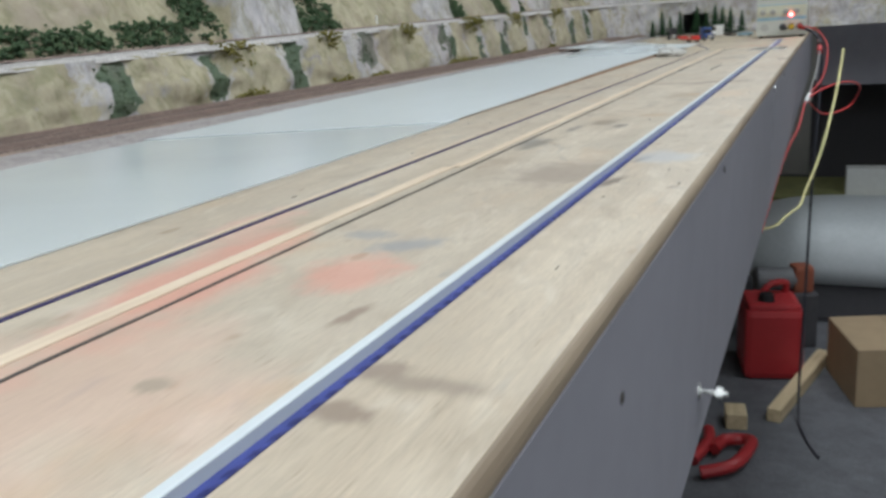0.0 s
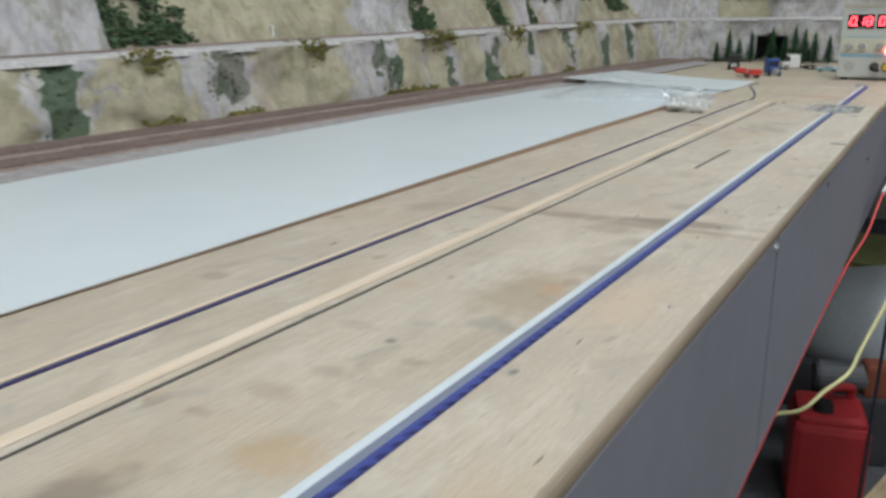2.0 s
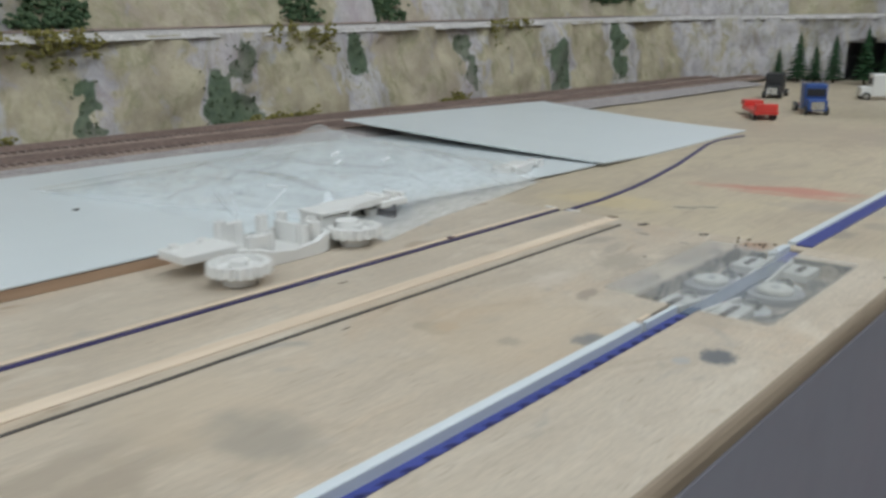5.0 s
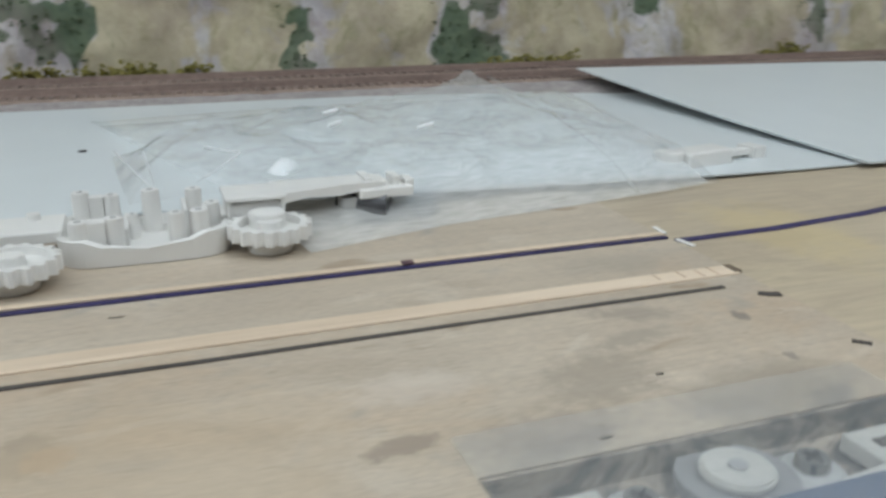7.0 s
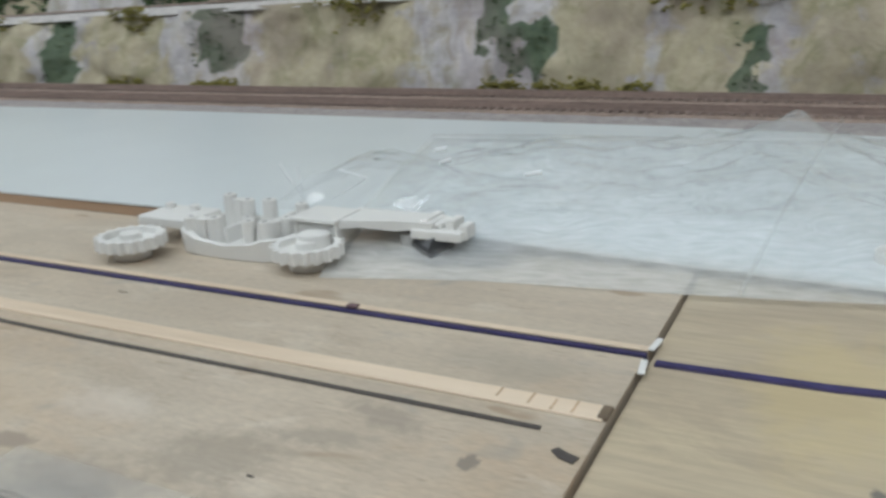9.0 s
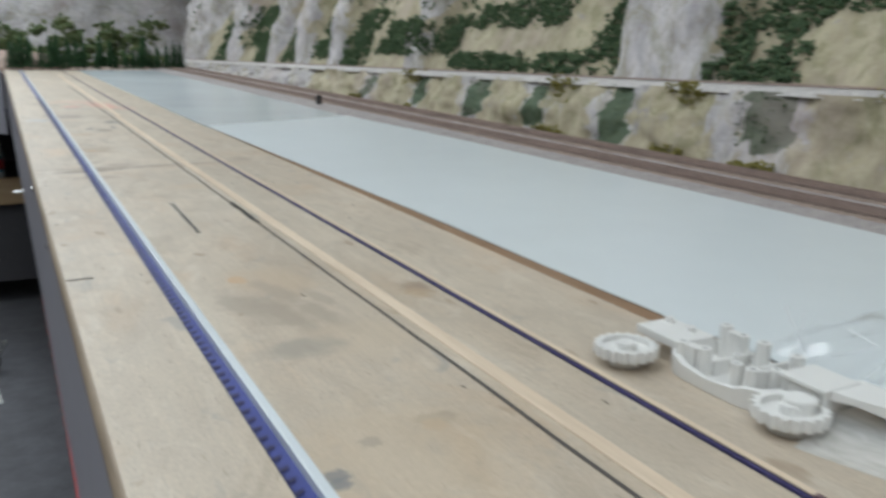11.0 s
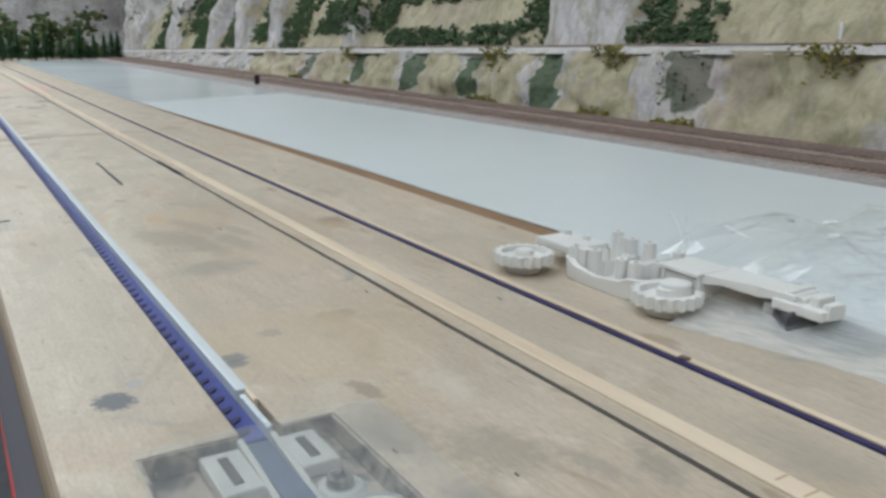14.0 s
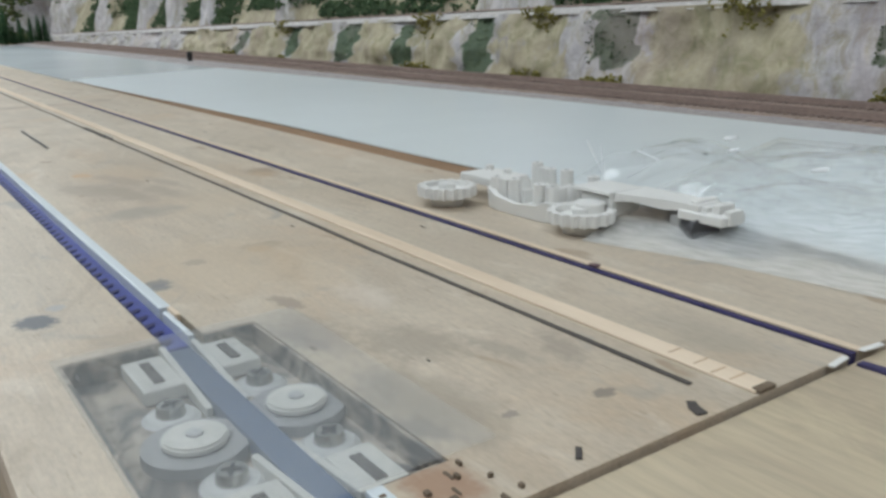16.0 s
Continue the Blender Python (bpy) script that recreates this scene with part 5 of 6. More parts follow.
# short stubs for three more painted glints
for yy, zz, ln in ((2.974, 0.0395, 0.0028), (2.976, 0.0345, 0.0026), (3.015, 0.0315, 0.0034)):
    part("crease", tube([(-0.286, yy - ln, zz - 0.001), (-0.285, yy, zz), (-0.286, yy + ln, zz + 0.0004)], 0.0009, 6), GLINT, bag, "white tube standing in for a glint on a film crease")

part("seam", tube([(-0.250, 3.100, 0.0035), (-0.300, 3.106, 0.0150), (-0.390, 3.114, 0.0235), (-0.470, 3.122, 0.0280)], 0.0008, 6), BAG, bag, "welded seam of the film")

# ---- bench power supply ----
psu = thing("power_supply", "cream bench power supply with red digital displays, switched on", "power supply", (-0.0665, 3.728, -0.0025), 0)
W, Hh, D = 0.068, 0.163, 0.21
part("case", box(-W, W, 0.004, D, 0.006, Hh - 0.002, 0.002), CREAM, psu, "cream enamelled metal case")
front = part("front_panel", box(-W, W, -0.002, 0.0038, 0.006, Hh, 0.0012), PANEL, psu, "pale grey front panel")
part("rim", box(-W - 0.001, W + 0.001, -0.004, 0.006, Hh - 0.008, Hh + 0.0015, 0.001), CREAM, psu)
for dx in (-0.055, 0.055):
    for dy in (0.02, 0.18):
        part("foot", cyl(dx, dy, 0.0, 0.0062, 0.007, n=14), BLACK, psu)


SEG = {"0": "abcdef", "1": "bc", "8": "abcdefg", "6": "acdefg"}


def display(x0, text, dots):
    win = part("display_window", box(x0, x0 + 0.052, -0.0032, -0.0021, 0.110, 0.141, 0.0004), WINDOW_RED, psu, "dark window with glowing red digits")
    for i, ch in enumerate(text):
        cx = x0 + 0.0105 + i * 0.0158
        w, h, t = 0.0048, 0.0085, 0.0011
        zc = 0.1265
        where = {"a": (0, h, 1), "g": (0, 0, 1), "d": (0, -h, 1), "b": (w, h / 2, 0), "c": (w, -h / 2, 0), "f": (-w, h / 2, 0), "e": (-w, -h / 2, 0)}
        for s in SEG[ch]:
            dx, dz, flat = where[s]
            lean = dz * 0.12
            if flat:
                b = box(cx + dx + lean - w + 0.0006, cx + dx + lean + w - 0.0006, -0.0040, -0.0033, zc + dz - t, zc + dz + t, 0.0003)
            else:
                b = box(cx + dx + lean - t, cx + dx + lean + t, -0.0040, -0.0033, zc + dz - h / 2 + 0.0006, zc + dz + h / 2 - 0.0006, 0.0003)
            part("digit_segment", b, DIGIT, win)
        if i in dots:
            part("digit_point", cyl(0, 0, 0, 0.0007, 0.0013, n=8), DIGIT, win).matrix_basis = pose(cx + 0.0078, -0.0033, zc - h, 90)
    part("caption_bar", box(x0 + 0.014, x0 + 0.038, -0.0036, -0.0033, 0.1115, 0.1130), PANEL, win)


display(-0.057, "018", (0,))
display(0.000, "066", (1,))
part("cream_band", box(-W + 0.002, W - 0.002, -0.0028, -0.0021, 0.062, 0.090), PANEL_CREAM, psu)
part("blue_band", box(-W + 0.002, W - 0.002, -0.0028, -0.0021, 0.050, 0.0575), PANEL_BLUE, psu)
part("blue_line", box(-W + 0.002, W - 0.002, -0.0028, -0.0021, 0.0925, 0.0942), PANEL_BLUE, psu)
part("caption_bar", box(-0.052, -0.020, -0.0028, -0.0021, 0.1495, 0.1510), plain("grey_lettering", (0.3, 0.3, 0.3), 0.6), psu)
part("logo_oval", turned(cyl(0, 0, 0, 0.0006, 0.011, n=24), pose(-0.045, -0.0021, 0.030, 90)), plain("grey_oval", (0.50, 0.50, 0.47), 0.5), psu)
for dx in (-0.050, -0.023, 0.012, 0.040):
    k = part("knob", turned(cyl(0, 0, 0, 0.013, 0.0085, 0.0075, 22, bevel=0.0006), pose(dx, -0.0022, 0.073, 90)), plain("grey_knob", (0.40, 0.39, 0.36), 0.4), psu, "grey round control knob")
    part("pointer", turned(box(-0.0007, 0.0007, 0.0, 0.0065, 0.0128, 0.0136), pose(dx, -0.0022, 0.073, 90, 0, 0)), PAPER, k)
part("pilot_light", turned(cyl(0, 0, 0, 0.005, 0.0035, 0.0028, 14), pose(0.026, -0.0022, 0.064, 90)), LED, psu, "lit red pilot light")
for dx, mat in ((0.005, BLACK), (0.028, YELLOW), (0.051, RED)):
    t = part("binding_post", turned(cyl(0, 0, 0, 0.018, 0.0075, 0.0065, 14, bevel=0.0006), pose(dx, -0.0022, 0.030, 90)), mat, psu)
    part("post_base", turned(cyl(0, 0, 0, 0.002, 0.0095, n=16), pose(dx, -0.0021, 0.030, 90)), BLACK, t)
    if mat is not YELLOW:
        part("plug", turned(cyl(0, 0, 0, 0.030, 0.0050, 0.0042, 12), pose(dx, -0.018, 0.030, 100, 0, 20)), mat, t)

# ---- model lorries ----


def wheel(x, y, r, w, parent):
    t = part("wheel", turned(cyl(0, 0, -w / 2, w / 2, r, n=16, bevel=r * 0.12), pose(x, y, r, 0, 90)), BLACK, parent)
    part("rim", turned(cyl(0, 0, -w / 2 - 0.0003, w / 2 + 0.0003, r * 0.55, n=12), pose(x, y, r, 0, 90)), STEEL, t)


def lorry(x, y, turn, cab, label, chassis):
    e = thing("model_lorry", label, "toy lorry", (x, y, -0.0025), turn, "model lorries")
    b = box(-0.014, 0.014, -0.020, 0.006, 0.006, 0.040, 0.002)
    b = box(-0.012, 0.012, -0.036, -0.019, 0.006, 0.021, 0.002, b)
    part("cab", b, cab, e)
    part("windscreen", box(-0.0115, 0.0115, -0.0212, -0.0199, 0.024, 0.034, 0.0004), BLACK, e)
    part("grille", box(-0.008, 0.008, -0.0372, -0.0359, 0.008, 0.018), STEEL, e)
    part("chassis", box(-0.007, 0.007, -0.030, 0.055, 0.006, 0.010, 0.0005), chassis, e)
    for sx in (-0.0125, 0.0125):
        for yy in (-0.028, 0.034, 0.046):
            wheel(sx, yy, 0.0062, 0.005, e)
        part("stack", cyl(sx, 0.008, 0.010, 0.044, 0.0012, n=8), STEEL, e)
    return e


lorry(-0.278, 4.10, -60, WHITE_PLASTIC, "white model lorry tractor on the bench", BLACK)
lorry(-0.428, 4.05, 12, BLACK, "black model lorry tractor on the bench", BLACK)
lorry(-0.292, 3.815, 30, BLUE_TOY, "blue model lorry tractor on the bench", RED_TOY)
flat = thing("model_trailer", "red model flatbed trailer on the bench", "toy trailer", (-0.326, 3.722, -0.0025), 32)
part("deck", box(-0.014, 0.014, -0.048, 0.042, 0.008, 0.0125, 0.0008), RED_TOY, flat)
part("goose_neck", box(-0.012, 0.012, 0.034, 0.062, 0.0125, 0.019, 0.001), RED_TOY, flat)
part("headboard", box(-0.013, 0.013, -0.049, -0.040, 0.0125, 0.021, 0.001), RED_TOY, flat)
for sx in (-0.0115, 0.0115):
    for yy in (-0.034, -0.020):
        wheel(sx, yy, 0.0055, 0.005, flat)
car = thing("model_car", "pale blue model car beside the power supply", "toy car", (-0.19, 4.02, -0.0025), -70)
part("body", box(-0.010, 0.010, -0.024, 0.024, 0.004, 0.011, 0.002), PANEL_BLUE, car)
part("cabin", box(-0.0085, 0.0085, -0.010, 0.014, 0.011, 0.017, 0.002), GREYHULL, car)
for sx in (-0.0095, 0.0095):
    for yy in (-0.015, 0.015):
        wheel(sx, yy, 0.0040, 0.003, car)
post = thing("track_signal", "tiny black signal box beside the track", "signal", (-0.578, 1.42, 0.004))
part("base", cyl(0, 0, 0, 0.004, 0.005, n=10), BLACK, post)
part("box", box(-0.005, 0.005, -0.004, 0.004, 0.004, 0.020, 0.0008), BLACK, post)
mk = thing("mile_post", "tiny white post on the hillside", "post", (-0.80, 2.62, ledge_z(2.62) + 0.004))
part("post", box(-0.0015, 0.0015, -0.002, 0.002, 0.0, 0.024, 0.0004), WHITE_PLASTIC, mk)

# ---- cables on the front of the bench ----
tagged(finish("red_cable", tube([(-0.016, 3.70, 0.028), (0.03, 3.66, 0.016), (0.060, 3.45, -0.02), (0.055, 3.18, -0.075), (0.027, 2.99, -0.104), (0.016, 2.87, -0.150), (0.0050, 2.75, -0.1672), (0.0015, 2.5, -0.1680), (0.0010, 2.2, -0.1680), (0.0010, 2.05, -0.168)], 0.0015), WIRE_R), "red cable tucked along the bottom of the bench front", "cable")
tagged(finish("red_loop_cable", tube([(0.027, 2.985, -0.106), (0.060, 3.02, -0.088), (0.105, 3.12, -0.085), (0.135, 3.25, -0.11), (0.115, 3.30, -0.16), (0.060, 3.20, -0.165), (0.030, 3.02, -0.118)], 0.0020), WIRE_R), "red looped cable hanging in front of the bench", "cable")
tagged(finish("yellow_cable", tube([(0.095, 3.25, -0.02), (0.085, 3.0, -0.075), (0.070, 2.80, -0.140), (0.055, 2.72, -0.195), (0.036, 2.665, -0.245), (0.029, 2.639, -0.264), (0.010, 2.59, -0.272), (-0.008, 2.552, -0.283), (-0.040, 2.53, -0.29), (-0.10, 2.50, -0.33)], 0.0022), WIRE_Y), "pale yellow cable hanging in front of the bench", "cable")
tagged(finish("black_cable", tube([(0.00, 3.71, 0.02), (0.045, 3.66, -0.05), (0.038, 3.62, -0.40), (0.033, 3.60, -0.80), (0.030, 3.54, -1.08), (0.05, 3.42, FLOOR_Z + 0.006), (0.09, 3.30, FLOOR_Z + 0.005)], 0.0040), WIRE_K), "black cable hanging from the power supply to the floor", "cable")
tagged(finish("grey_cable", tube([(0.030, 3.01, -0.10), (0.040, 3.12, -0.06), (0.045, 3.26, -0.02), (0.040, 3.40, -0.005)], 0.0014), plain("grey_wire", (0.35, 0.34, 0.33), 0.5)), "thin grey wire between the clips", "cable")
clipo = thing("test_clip", "red and black crocodile clips on the cable", "clip")
part("red_clip", tube([(0.045, 3.25, -0.024), (0.043, 3.30, -0.014)], 0.006, 10), RED, clipo)
part("black_clip", tube([(0.042, 3.34, -0.010), (0.040, 3.40, -0.004)], 0.006, 10), BLACK, clipo)
part("joint_sleeve", tube([(0.030, 3.005, -0.100), (0.025, 2.965, -0.112)], 0.0042, 10), PAPER, clipo)

# ---- things on the floor of the aisle ----
can = thing("fuel_can", "red plastic fuel can standing on the floor", "fuel can", (-0.075, 3.90, FLOOR_Z), 12)
part("body", box(-0.095, 0.095, -0.10, 0.10, 0.0, 0.245, 0.024), RED, can)
part("top_hump", box(-0.085, 0.085, -0.09, 0.09, 0.230, 0.262, 0.02), RED, can)
part("cap", cyl(-0.02, -0.04, 0.255, 0.288, 0.026, 0.022, 18, bevel=0.003), BLACK, can)
part("handle", tube([(0.05, 0.06, 0.25), (0.055, 0.05, 0.295), (0.0, 0.02, 0.30), (-0.03, 0.01, 0.262)], 0.011, 10), RED, can)
drill = thing("grey_tool", "grey and orange power tool lying behind the fuel can", "power tool", (-0.04, 4.16, FLOOR_Z), 20)
part("motor_body", turned(cyl(0, 0, -0.08, 0.08, 0.045, 0.038, 18, bevel=0.006), pose(-0.03, 0, 0.25, 0, 90)), plain("grey_tool_shell", (0.16, 0.16, 0.17), 0.5), drill)
part("grip", box(0.02, 0.09, -0.04, 0.04, 0.20, 0.30, 0.015), plain("orange_shell", (0.30, 0.09, 0.05), 0.5), drill)
# stand coloured near-black as the shade behind the can
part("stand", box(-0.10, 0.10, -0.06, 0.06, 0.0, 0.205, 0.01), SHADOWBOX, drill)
carton = thing("cardboard_box", "brown cardboard box standing on the floor", "box", (0.300, 3.85, FLOOR_Z), 16)
part("carton", box(-0.16, 0.16, -0.15, 0.15, 0.0, 0.185, 0.003), CARD, carton)
for sx in (-1, 1):
    part("flap", turned(box(-0.078, 0.078, -0.15, 0.15, 0.0, 0.003), pose(sx * 0.0795, 0, 0.1855, 0, sx * 1.5)), CARD, carton)
part("print_bar", box(-0.06, 0.02, -0.1515, -0.1502, 0.07, 0.11), plain("brown_print", (0.18, 0.09, 0.06), 0.8), carton)
part("print_bar", box(-0.02, 0.03, -0.07, -0.055, 0.1905, 0.1915), INK, carton)
beam = thing("timber_offcut", "pale square timber lying on the floor", "timber", (0.030, 3.755, FLOOR_Z), -14)
part("timber", box(-0.02, 0.02, -0.27, 0.27, 0.0, 0.042, 0.002), PINE_Y, beam)
chunk = thing("timber_block", "small pale timber block on the floor", "timber", (-0.14, 3.45, FLOOR_Z), 10)
part("block", box(-0.03, 0.03, -0.04, 0.04, 0.0, 0.05, 0.003), PINE_Y, chunk)
shears = thing("red_pliers", "red handled tool lying on the floor", "tool", (-0.135, 3.20, FLOOR_Z), 0)
part("handle", tube([(-0.06, -0.10, 0.02), (0.02, -0.06, 0.035), (0.055, 0.06, 0.04), (0.03, 0.10, 0.03), (-0.02, 0.08, 0.03), (-0.04, 0.02, 0.03)], 0.017, 10), RED, shears)
part("handle", tube([(-0.09, -0.04, 0.02), (-0.06, 0.06, 0.03), (-0.07, 0.14, 0.025)], 0.017, 10), RED, shears)
hull = thing("covered_machine", "pale grey rounded plastic cover under the far bench", "cover", (0.22, 4.75, FLOOR_Z), 0)
hb = bmesh.new()
bmesh.ops.create_uvsphere(hb, u_segments=36, v_segments=18, radius=1)
for v_ in hb.verts:
    v_.co = Vector((math.copysign(abs(v_.co.x) ** 0.7, v_.co.x) * 0.55, math.copysign(abs(v_.co.y) ** 0.7, v_.co.y) * 0.35, max(0, math.copysign(abs(v_.co.z) ** 0.8, v_.co.z)) * 0.26 + 0.16))
part("cover", hb, GREYHULL, hull, smooth=True)
# base coloured near-black as the shade below the cover
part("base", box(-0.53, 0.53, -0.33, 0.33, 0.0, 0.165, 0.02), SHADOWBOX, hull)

# ---- far benches at both ends of the aisle ----
far = thing("far_bench", "far grey-fronted layout bench with scenery across the aisle", "bench")
part("front_panel", box(0.02, 2.4, 5.05, 5.065, -0.26, -0.01, 0.002), FASCIA, far)
part("top_board", box(0.0, 2.4, 5.066, 6.0, -0.03, -0.012), PLY2, far)
# upright dark sheet standing in for the shade below the far bench
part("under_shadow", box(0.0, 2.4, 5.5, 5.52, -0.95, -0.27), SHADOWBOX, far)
part("lower_beam", turned(box(-0.3, 1.2, -0.01, 0.01, -0.05, 0.05, 0.003), pose(0.1, 5.0, -0.80)), BEAM, far)
part("lower_shelf", box(-0.4, 2.4, 4.99, 5.5, -0.76, -0.745), GRASS, far)
sb = thing("white_box", "pale white box on the lower shelf", "box", (0.28, 5.10, -0.745))
part("box", box(-0.12, 0.12, -0.05, 0.05, 0, 0.12, 0.004), PAPER, sb)
sb2 = thing("mustard_box", "mustard yellow box on the lower shelf", "box", (0.58, 5.12, -0.745))
part("box", box(-0.14, 0.14, -0.06, 0.06, 0, 0.17, 0.004), plain("mustard_card", (0.42, 0.33, 0.10), 0.7), sb2)
hs = thing("model_house", "small white model building on the far bench", "model house", (0.11, 5.12, -0.012))
part("wall", box(-0.04, 0.04, -0.03, 0.03, 0, 0.035, 0.001), PAPER, hs)
part("roof", box(-0.044, 0.044, -0.034, 0.034, 0.035, 0.042, 0.001), GREYHULL, hs)
fs = [(random.Random(k).uniform(0.05, 2.2), 5.2 + random.Random(k + 999).uniform(0, 0.6), -0.01 + 0.05 * random.Random(k + 55).random()) for k in range(900)]
v, f = clumps(fs, 0.02, 5, 31)
tagged(pydata("far_bushes", v, f, OLIVE), "olive scenic bushes on the far bench", "bushes", kind="stuff")

endb = thing("end_bench", "grey curved bench front at the end of the aisle", "bench")
cb = bmesh.new()
rows = []
for k in range(25):
    a = k / 24
    x = 0.012 + 1.9 * a
    y = -0.60 - 1.0 * (1 - (1 - a) ** 2) * 0.9 + (0 if a > 0.08 else 0)
    rows.append([cb.verts.new((x, y + d, z)) for d, z in ((0, -0.004), (0, -0.25), (-0.014, -0.25), (-0.014, -0.004))])
for a, b in zip(rows, rows[1:]):
    for k in range(4):
        cb.faces.new((a[k], a[(k + 1) % 4], b[(k + 1) % 4], b[k]))
cb.faces.new(rows[0])
cb.faces.new(rows[-1])
part("curved_front", cb, FASCIA, endb, "dark grey curved hardboard front")
tp = bmesh.new()
prev = None
for r in [(0.012 + 1.9 * k / 24, -0.614 - 0.9 * (1 - (1 - k / 24) ** 2)) for k in range(25)]:
    cur = (tp.verts.new((r[0], r[1], -0.006)), tp.verts.new((r[0], -3.2, -0.006)))
    if prev:
        tp.faces.new((prev[0], cur[0], cur[1], prev[1]))
    prev = cur
part("top_board", tp, SOIL, endb)
part("back_board", box(-1.6, 0.011, -3.2, Y0 - 0.002, -0.035, -0.012), SOIL, endb)
# dark back sheet, shelf and front sheet paint the shade under the bench
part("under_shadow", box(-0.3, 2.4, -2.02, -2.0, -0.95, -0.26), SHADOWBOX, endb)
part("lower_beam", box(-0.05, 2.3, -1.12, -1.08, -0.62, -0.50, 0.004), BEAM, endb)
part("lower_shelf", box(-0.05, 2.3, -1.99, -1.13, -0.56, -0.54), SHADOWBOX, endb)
part("lower_shade_sheet", box(-0.05, 2.3, -1.16, -1.13, -0.99, -0.63), SHADOWBOX, endb)
rk = random.Random(77)
cols = [TEAL, PAPER, RED, GREYHULL, TEAL, plain("navy_box", (0.03, 0.05, 0.12), 0.6), plain("olive_box", (0.12, 0.12, 0.08), 0.6)]
for c in range(5):
    base = -0.54
    for lvl in range(3):
        wd, hgt = rk.uniform(0.055, 0.088), rk.uniform(0.055, 0.080)
        bx = thing("stored_box", "small stored box stacked on the dark shelf under the bench", "box", (0.13 + 0.19 * c + rk.uniform(-0.006, 0.006), -1.26 - rk.uniform(0.0, 0.03), base), rk.uniform(-3, 3), "boxes on the shelf")
        part("box", box(-wd, wd, -0.06, 0.06, 0, hgt - 0.014, 0.002), rk.choice(cols), bx)
        part("lid", box(-wd - 0.001, wd + 0.001, -0.061, 0.061, hgt - 0.0135, hgt, 0.002), rk.choice(cols), bx)
        base += hgt
tubv = thing("white_tub", "translucent white plastic tub on the floor", "tub", (0.49, -0.47, FLOOR_Z), -8)


def ringed(levels, closed=False):
    tb = bmesh.new()
    rings = []
    for hx, hy, z in levels:
        ring = []
        for k in range(32):
            a = 2 * math.pi * k / 32
            ring.append(tb.verts.new((hx * math.copysign(abs(math.cos(a)) ** 0.35, math.cos(a)), hy * math.copysign(abs(math.sin(a)) ** 0.35, math.sin(a)), z)))
        rings.append(ring)
    for a, b in zip(rings, rings[1:] + ([rings[0]] if closed else [])):
        for k in range(32):
            tb.faces.new((a[k], a[(k + 1) % 32], b[(k + 1) % 32], b[k]))
    if not closed:
        tb.faces.new(rings[0][::-1])
        tb.faces.new(rings[-1])
    return tb


part("tub", ringed(((0.19, 0.15, 0.0), (0.215, 0.175, 0.143), (0.211, 0.171, 0.143), (0.185, 0.145, 0.012))), TUBWHITE, tubv)
part("rim", ringed(((0.2155, 0.1755, 0.141), (0.235, 0.19, 0.142), (0.236, 0.191, 0.155), (0.213, 0.172, 0.156)), True), TUBWHITE, tubv)
tools = thing("brown_offcut", "brown wood offcut inside the tub", "timber", (0.49, -0.47, FLOOR_Z + 0.014), 25)
part("wood", box(-0.13, 0.10, -0.04, 0.05, 0, 0.10, 0.006), SHEET_EDGE, tools)
ppr = thing("paper_sheet", "white sheet of paper on the carpet", "paper", (0.235, -0.08, FLOOR_Z + 0.001), 6)
part("sheet", box(-0.10, 0.10, -0.13, 0.13, 0, 0.0012), PAPER, ppr)
bot = thing("paint_bottle", "small white bottle with an orange label", "bottle", (0.205, -0.17, FLOOR_Z + 0.0022), 0)
part("bottle", cyl(0, 0, 0, 0.085, 0.024, n=22, bevel=0.004), WHITE_PLASTIC, bot)
part("label", cyl(0, 0, 0.022, 0.062, 0.0245, n=22), plain("orange_label", (0.62, 0.25, 0.14), 0.6), bot)
part("cap", cyl(0, 0, 0.0845, 0.112, 0.014, n=18, bevel=0.002), WHITE_PLASTIC, bot)
jar = thing("dark_jar", "dark teal jar on the carpet", "jar", (0.22, -0.34, FLOOR_Z), 0)
part("jar", cyl(0, 0, 0, 0.12, 0.05, n=22, bevel=0.006), TEAL, jar)
part("lid", cyl(0, 0, 0.12, 0.14, 0.052, n=22, bevel=0.003), BLACK, jar)
wl = tagged(finish("coiled_wire", tube([(0.308, -0.180, FLOOR_Z + 0.004), (0.330, -0.260, FLOOR_Z + 0.05), (0.286, -0.300, FLOOR_Z + 0.09), (0.253, -0.240, FLOOR_Z + 0.02), (0.330, -0.190, FLOOR_Z + 0.006), (0.462, -0.140, FLOOR_Z + 0.005), (0.605, -0.100, FLOOR_Z + 0.005)], 0.004), WIRE_K), "black wire lying on the carpet", "cable")
gr = thing("glue_gun", "small dark tool with a silver nozzle", "tool", (0.125, -0.26, FLOOR_Z), 30)
part("handle", tube([(0, -0.05, 0.012), (0.01, 0, 0.05), (0.03, 0.03, 0.09)], 0.014, 10), BLACK, gr)
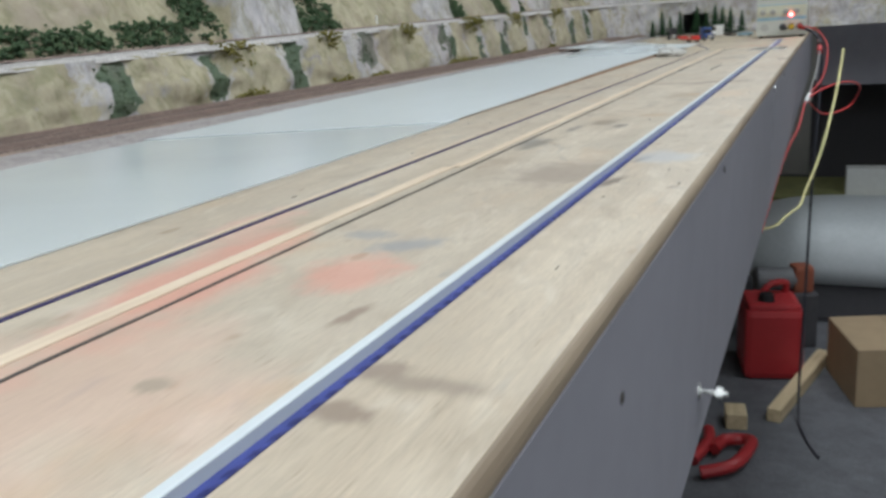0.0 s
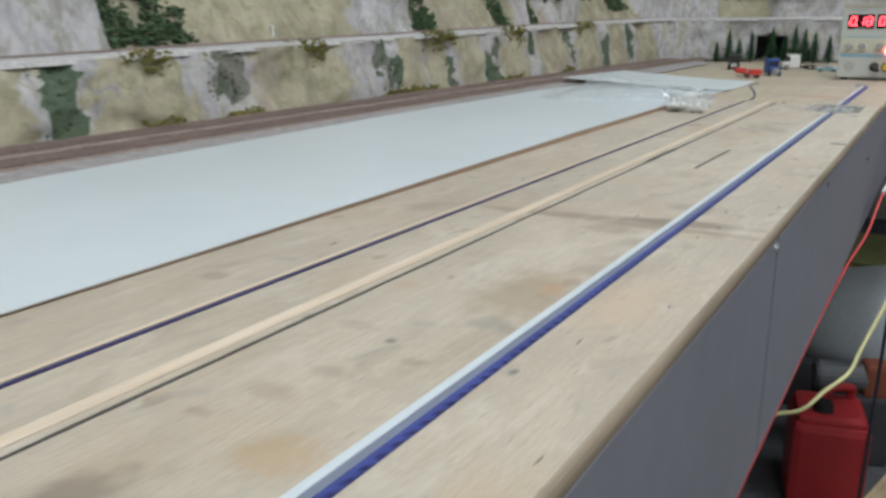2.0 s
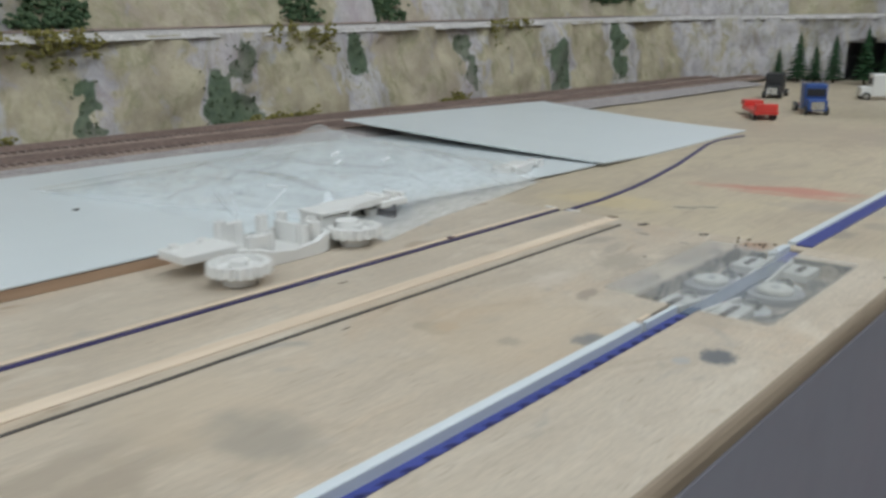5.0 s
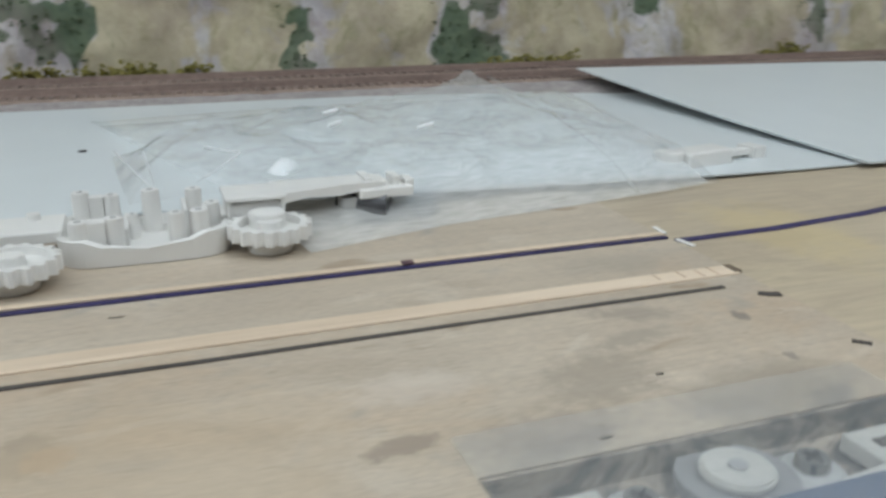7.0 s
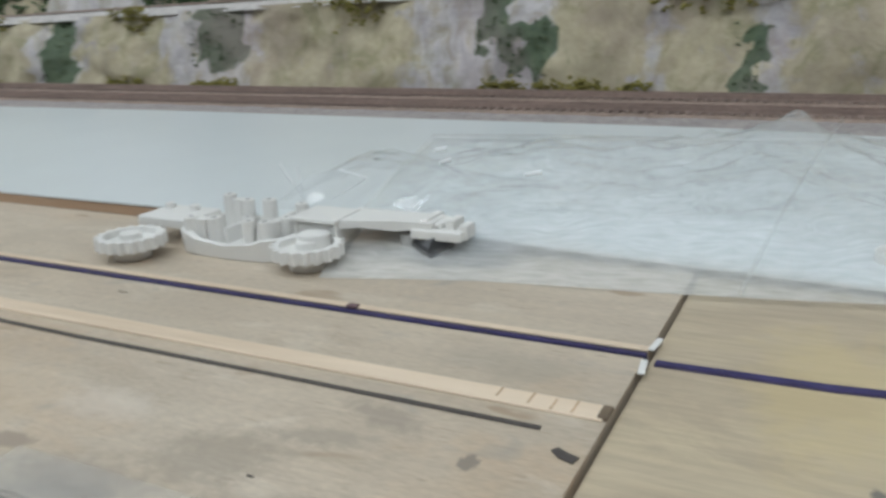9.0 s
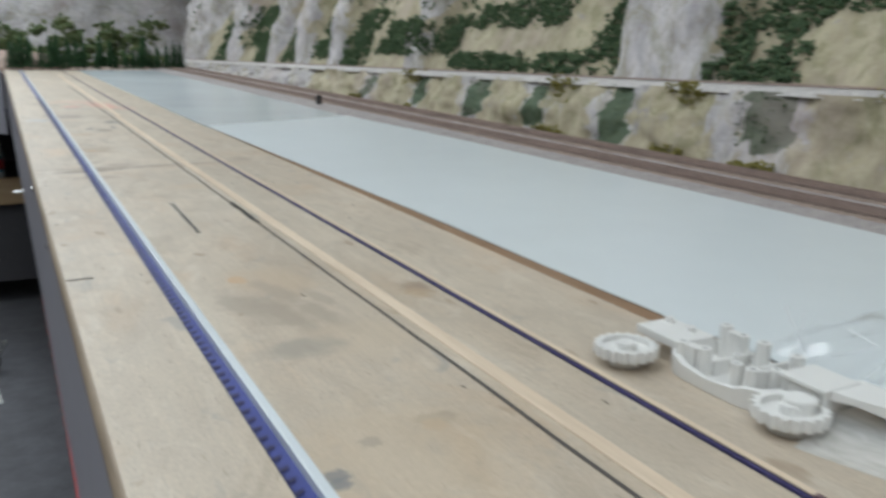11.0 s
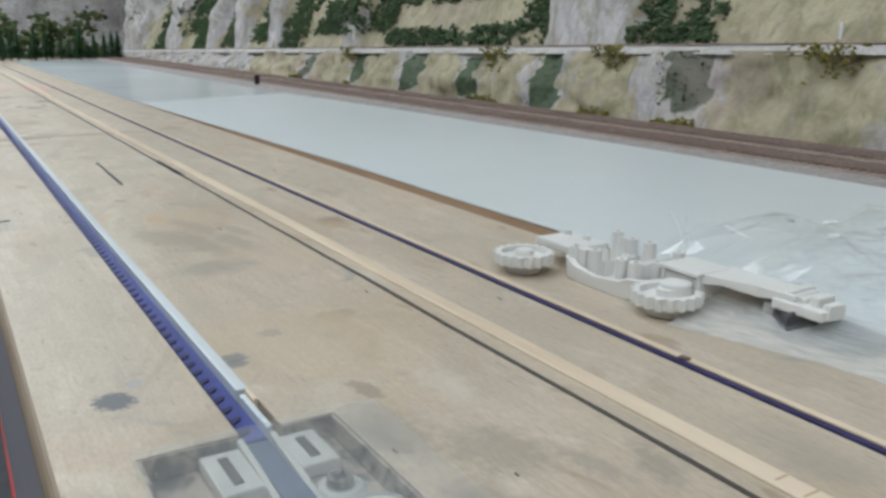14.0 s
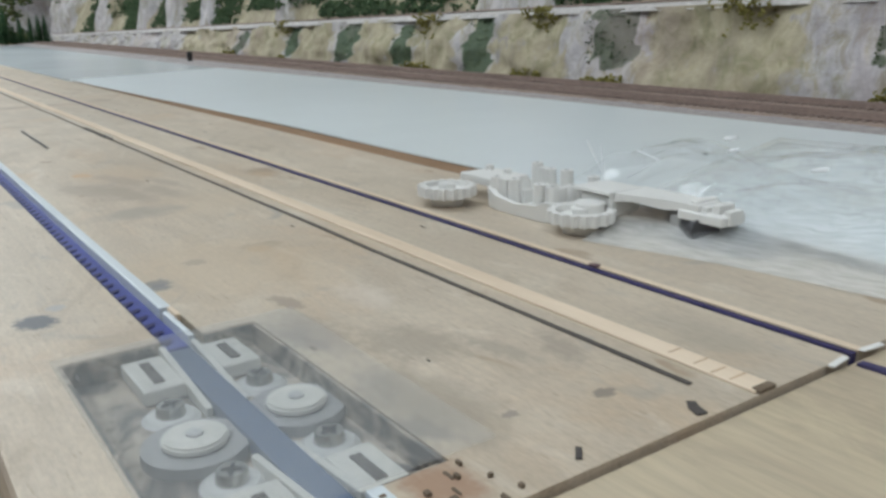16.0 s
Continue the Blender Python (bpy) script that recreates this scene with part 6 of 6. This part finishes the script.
part("nozzle", tube([(0.0, -0.02, 0.06), (-0.03, 0.0, 0.12)], 0.007, 10), STEEL, gr)

# rocky scene and dark valance at the aisle's end
rr = random.Random(3)
rub_v, rub_f = clumps([(rr.uniform(0.02, 1.9), -1.66 - 0.9 * zz + rr.uniform(-0.03, 0.05), zz) for zz in [rr.uniform(0.0, 0.42) for _ in range(900)]], 0.040, 3, 41, 0.8, 1.0)
tagged(pydata("rubble_slope", rub_v, rub_f, RUBBLE), "grey and white rubble slope behind the end bench", "rocks", kind="stuff")
bk = bmesh.new()
rows = []
for x in np.arange(-1.1, 2.4, 0.03):
    rows.append([bk.verts.new((x, -1.75 - 0.9 * z + 0.08 * noise.fractal((x * 3, z * 4, 2), 0.8, 2.1, 4), z - 0.012)) for z in np.arange(0.0, 0.62, 0.04)])
for a, b in zip(rows, rows[1:]):
    for k in range(len(a) - 1):
        bk.faces.new((a[k], a[k + 1], b[k + 1], b[k]))
eb = finish("end_slope", bk, CLIFF, smooth=True)
tagged(eb, "grey plaster rock slope closing the aisle end", "scenery", kind="structure")
es = [(rr.choice((rr.uniform(-0.75, -0.15), rr.uniform(-0.1, 0.30))), rr.uniform(-1.75, -1.3), rr.uniform(-0.01, 0.20)) for _ in range(120)]
v, f = clumps(es, 0.035, 14, 51)
tagged(pydata("end_trees", v, f, LEAF_PALE), "green foam trees at the end of the bench", "bushes", kind="stuff")
mound = bmesh.new()
bmesh.ops.create_icosphere(mound, subdivisions=4, radius=1)
for v_ in mound.verts:
    k = 1 + 0.25 * noise.noise(v_.co * 3)
    v_.co = Vector((v_.co.x * 0.22 * k - 0.02, v_.co.y * 0.16 * k - 0.90, max(-0.02, v_.co.z * 0.075 * k) - 0.012))
tagged(finish("tan_mound", mound, SOIL, smooth=True), "small tan earth mound at the bench end", "mound", kind="structure")
valance = thing("upper_valance", "dark upper deck edge above the end scenery", "valance")
part("board", box(-1.6, 2.5, -1.62, -1.60, 0.47, 0.80, 0.003), plain("dark_green_valance", (0.035, 0.045, 0.045), 0.7), valance)
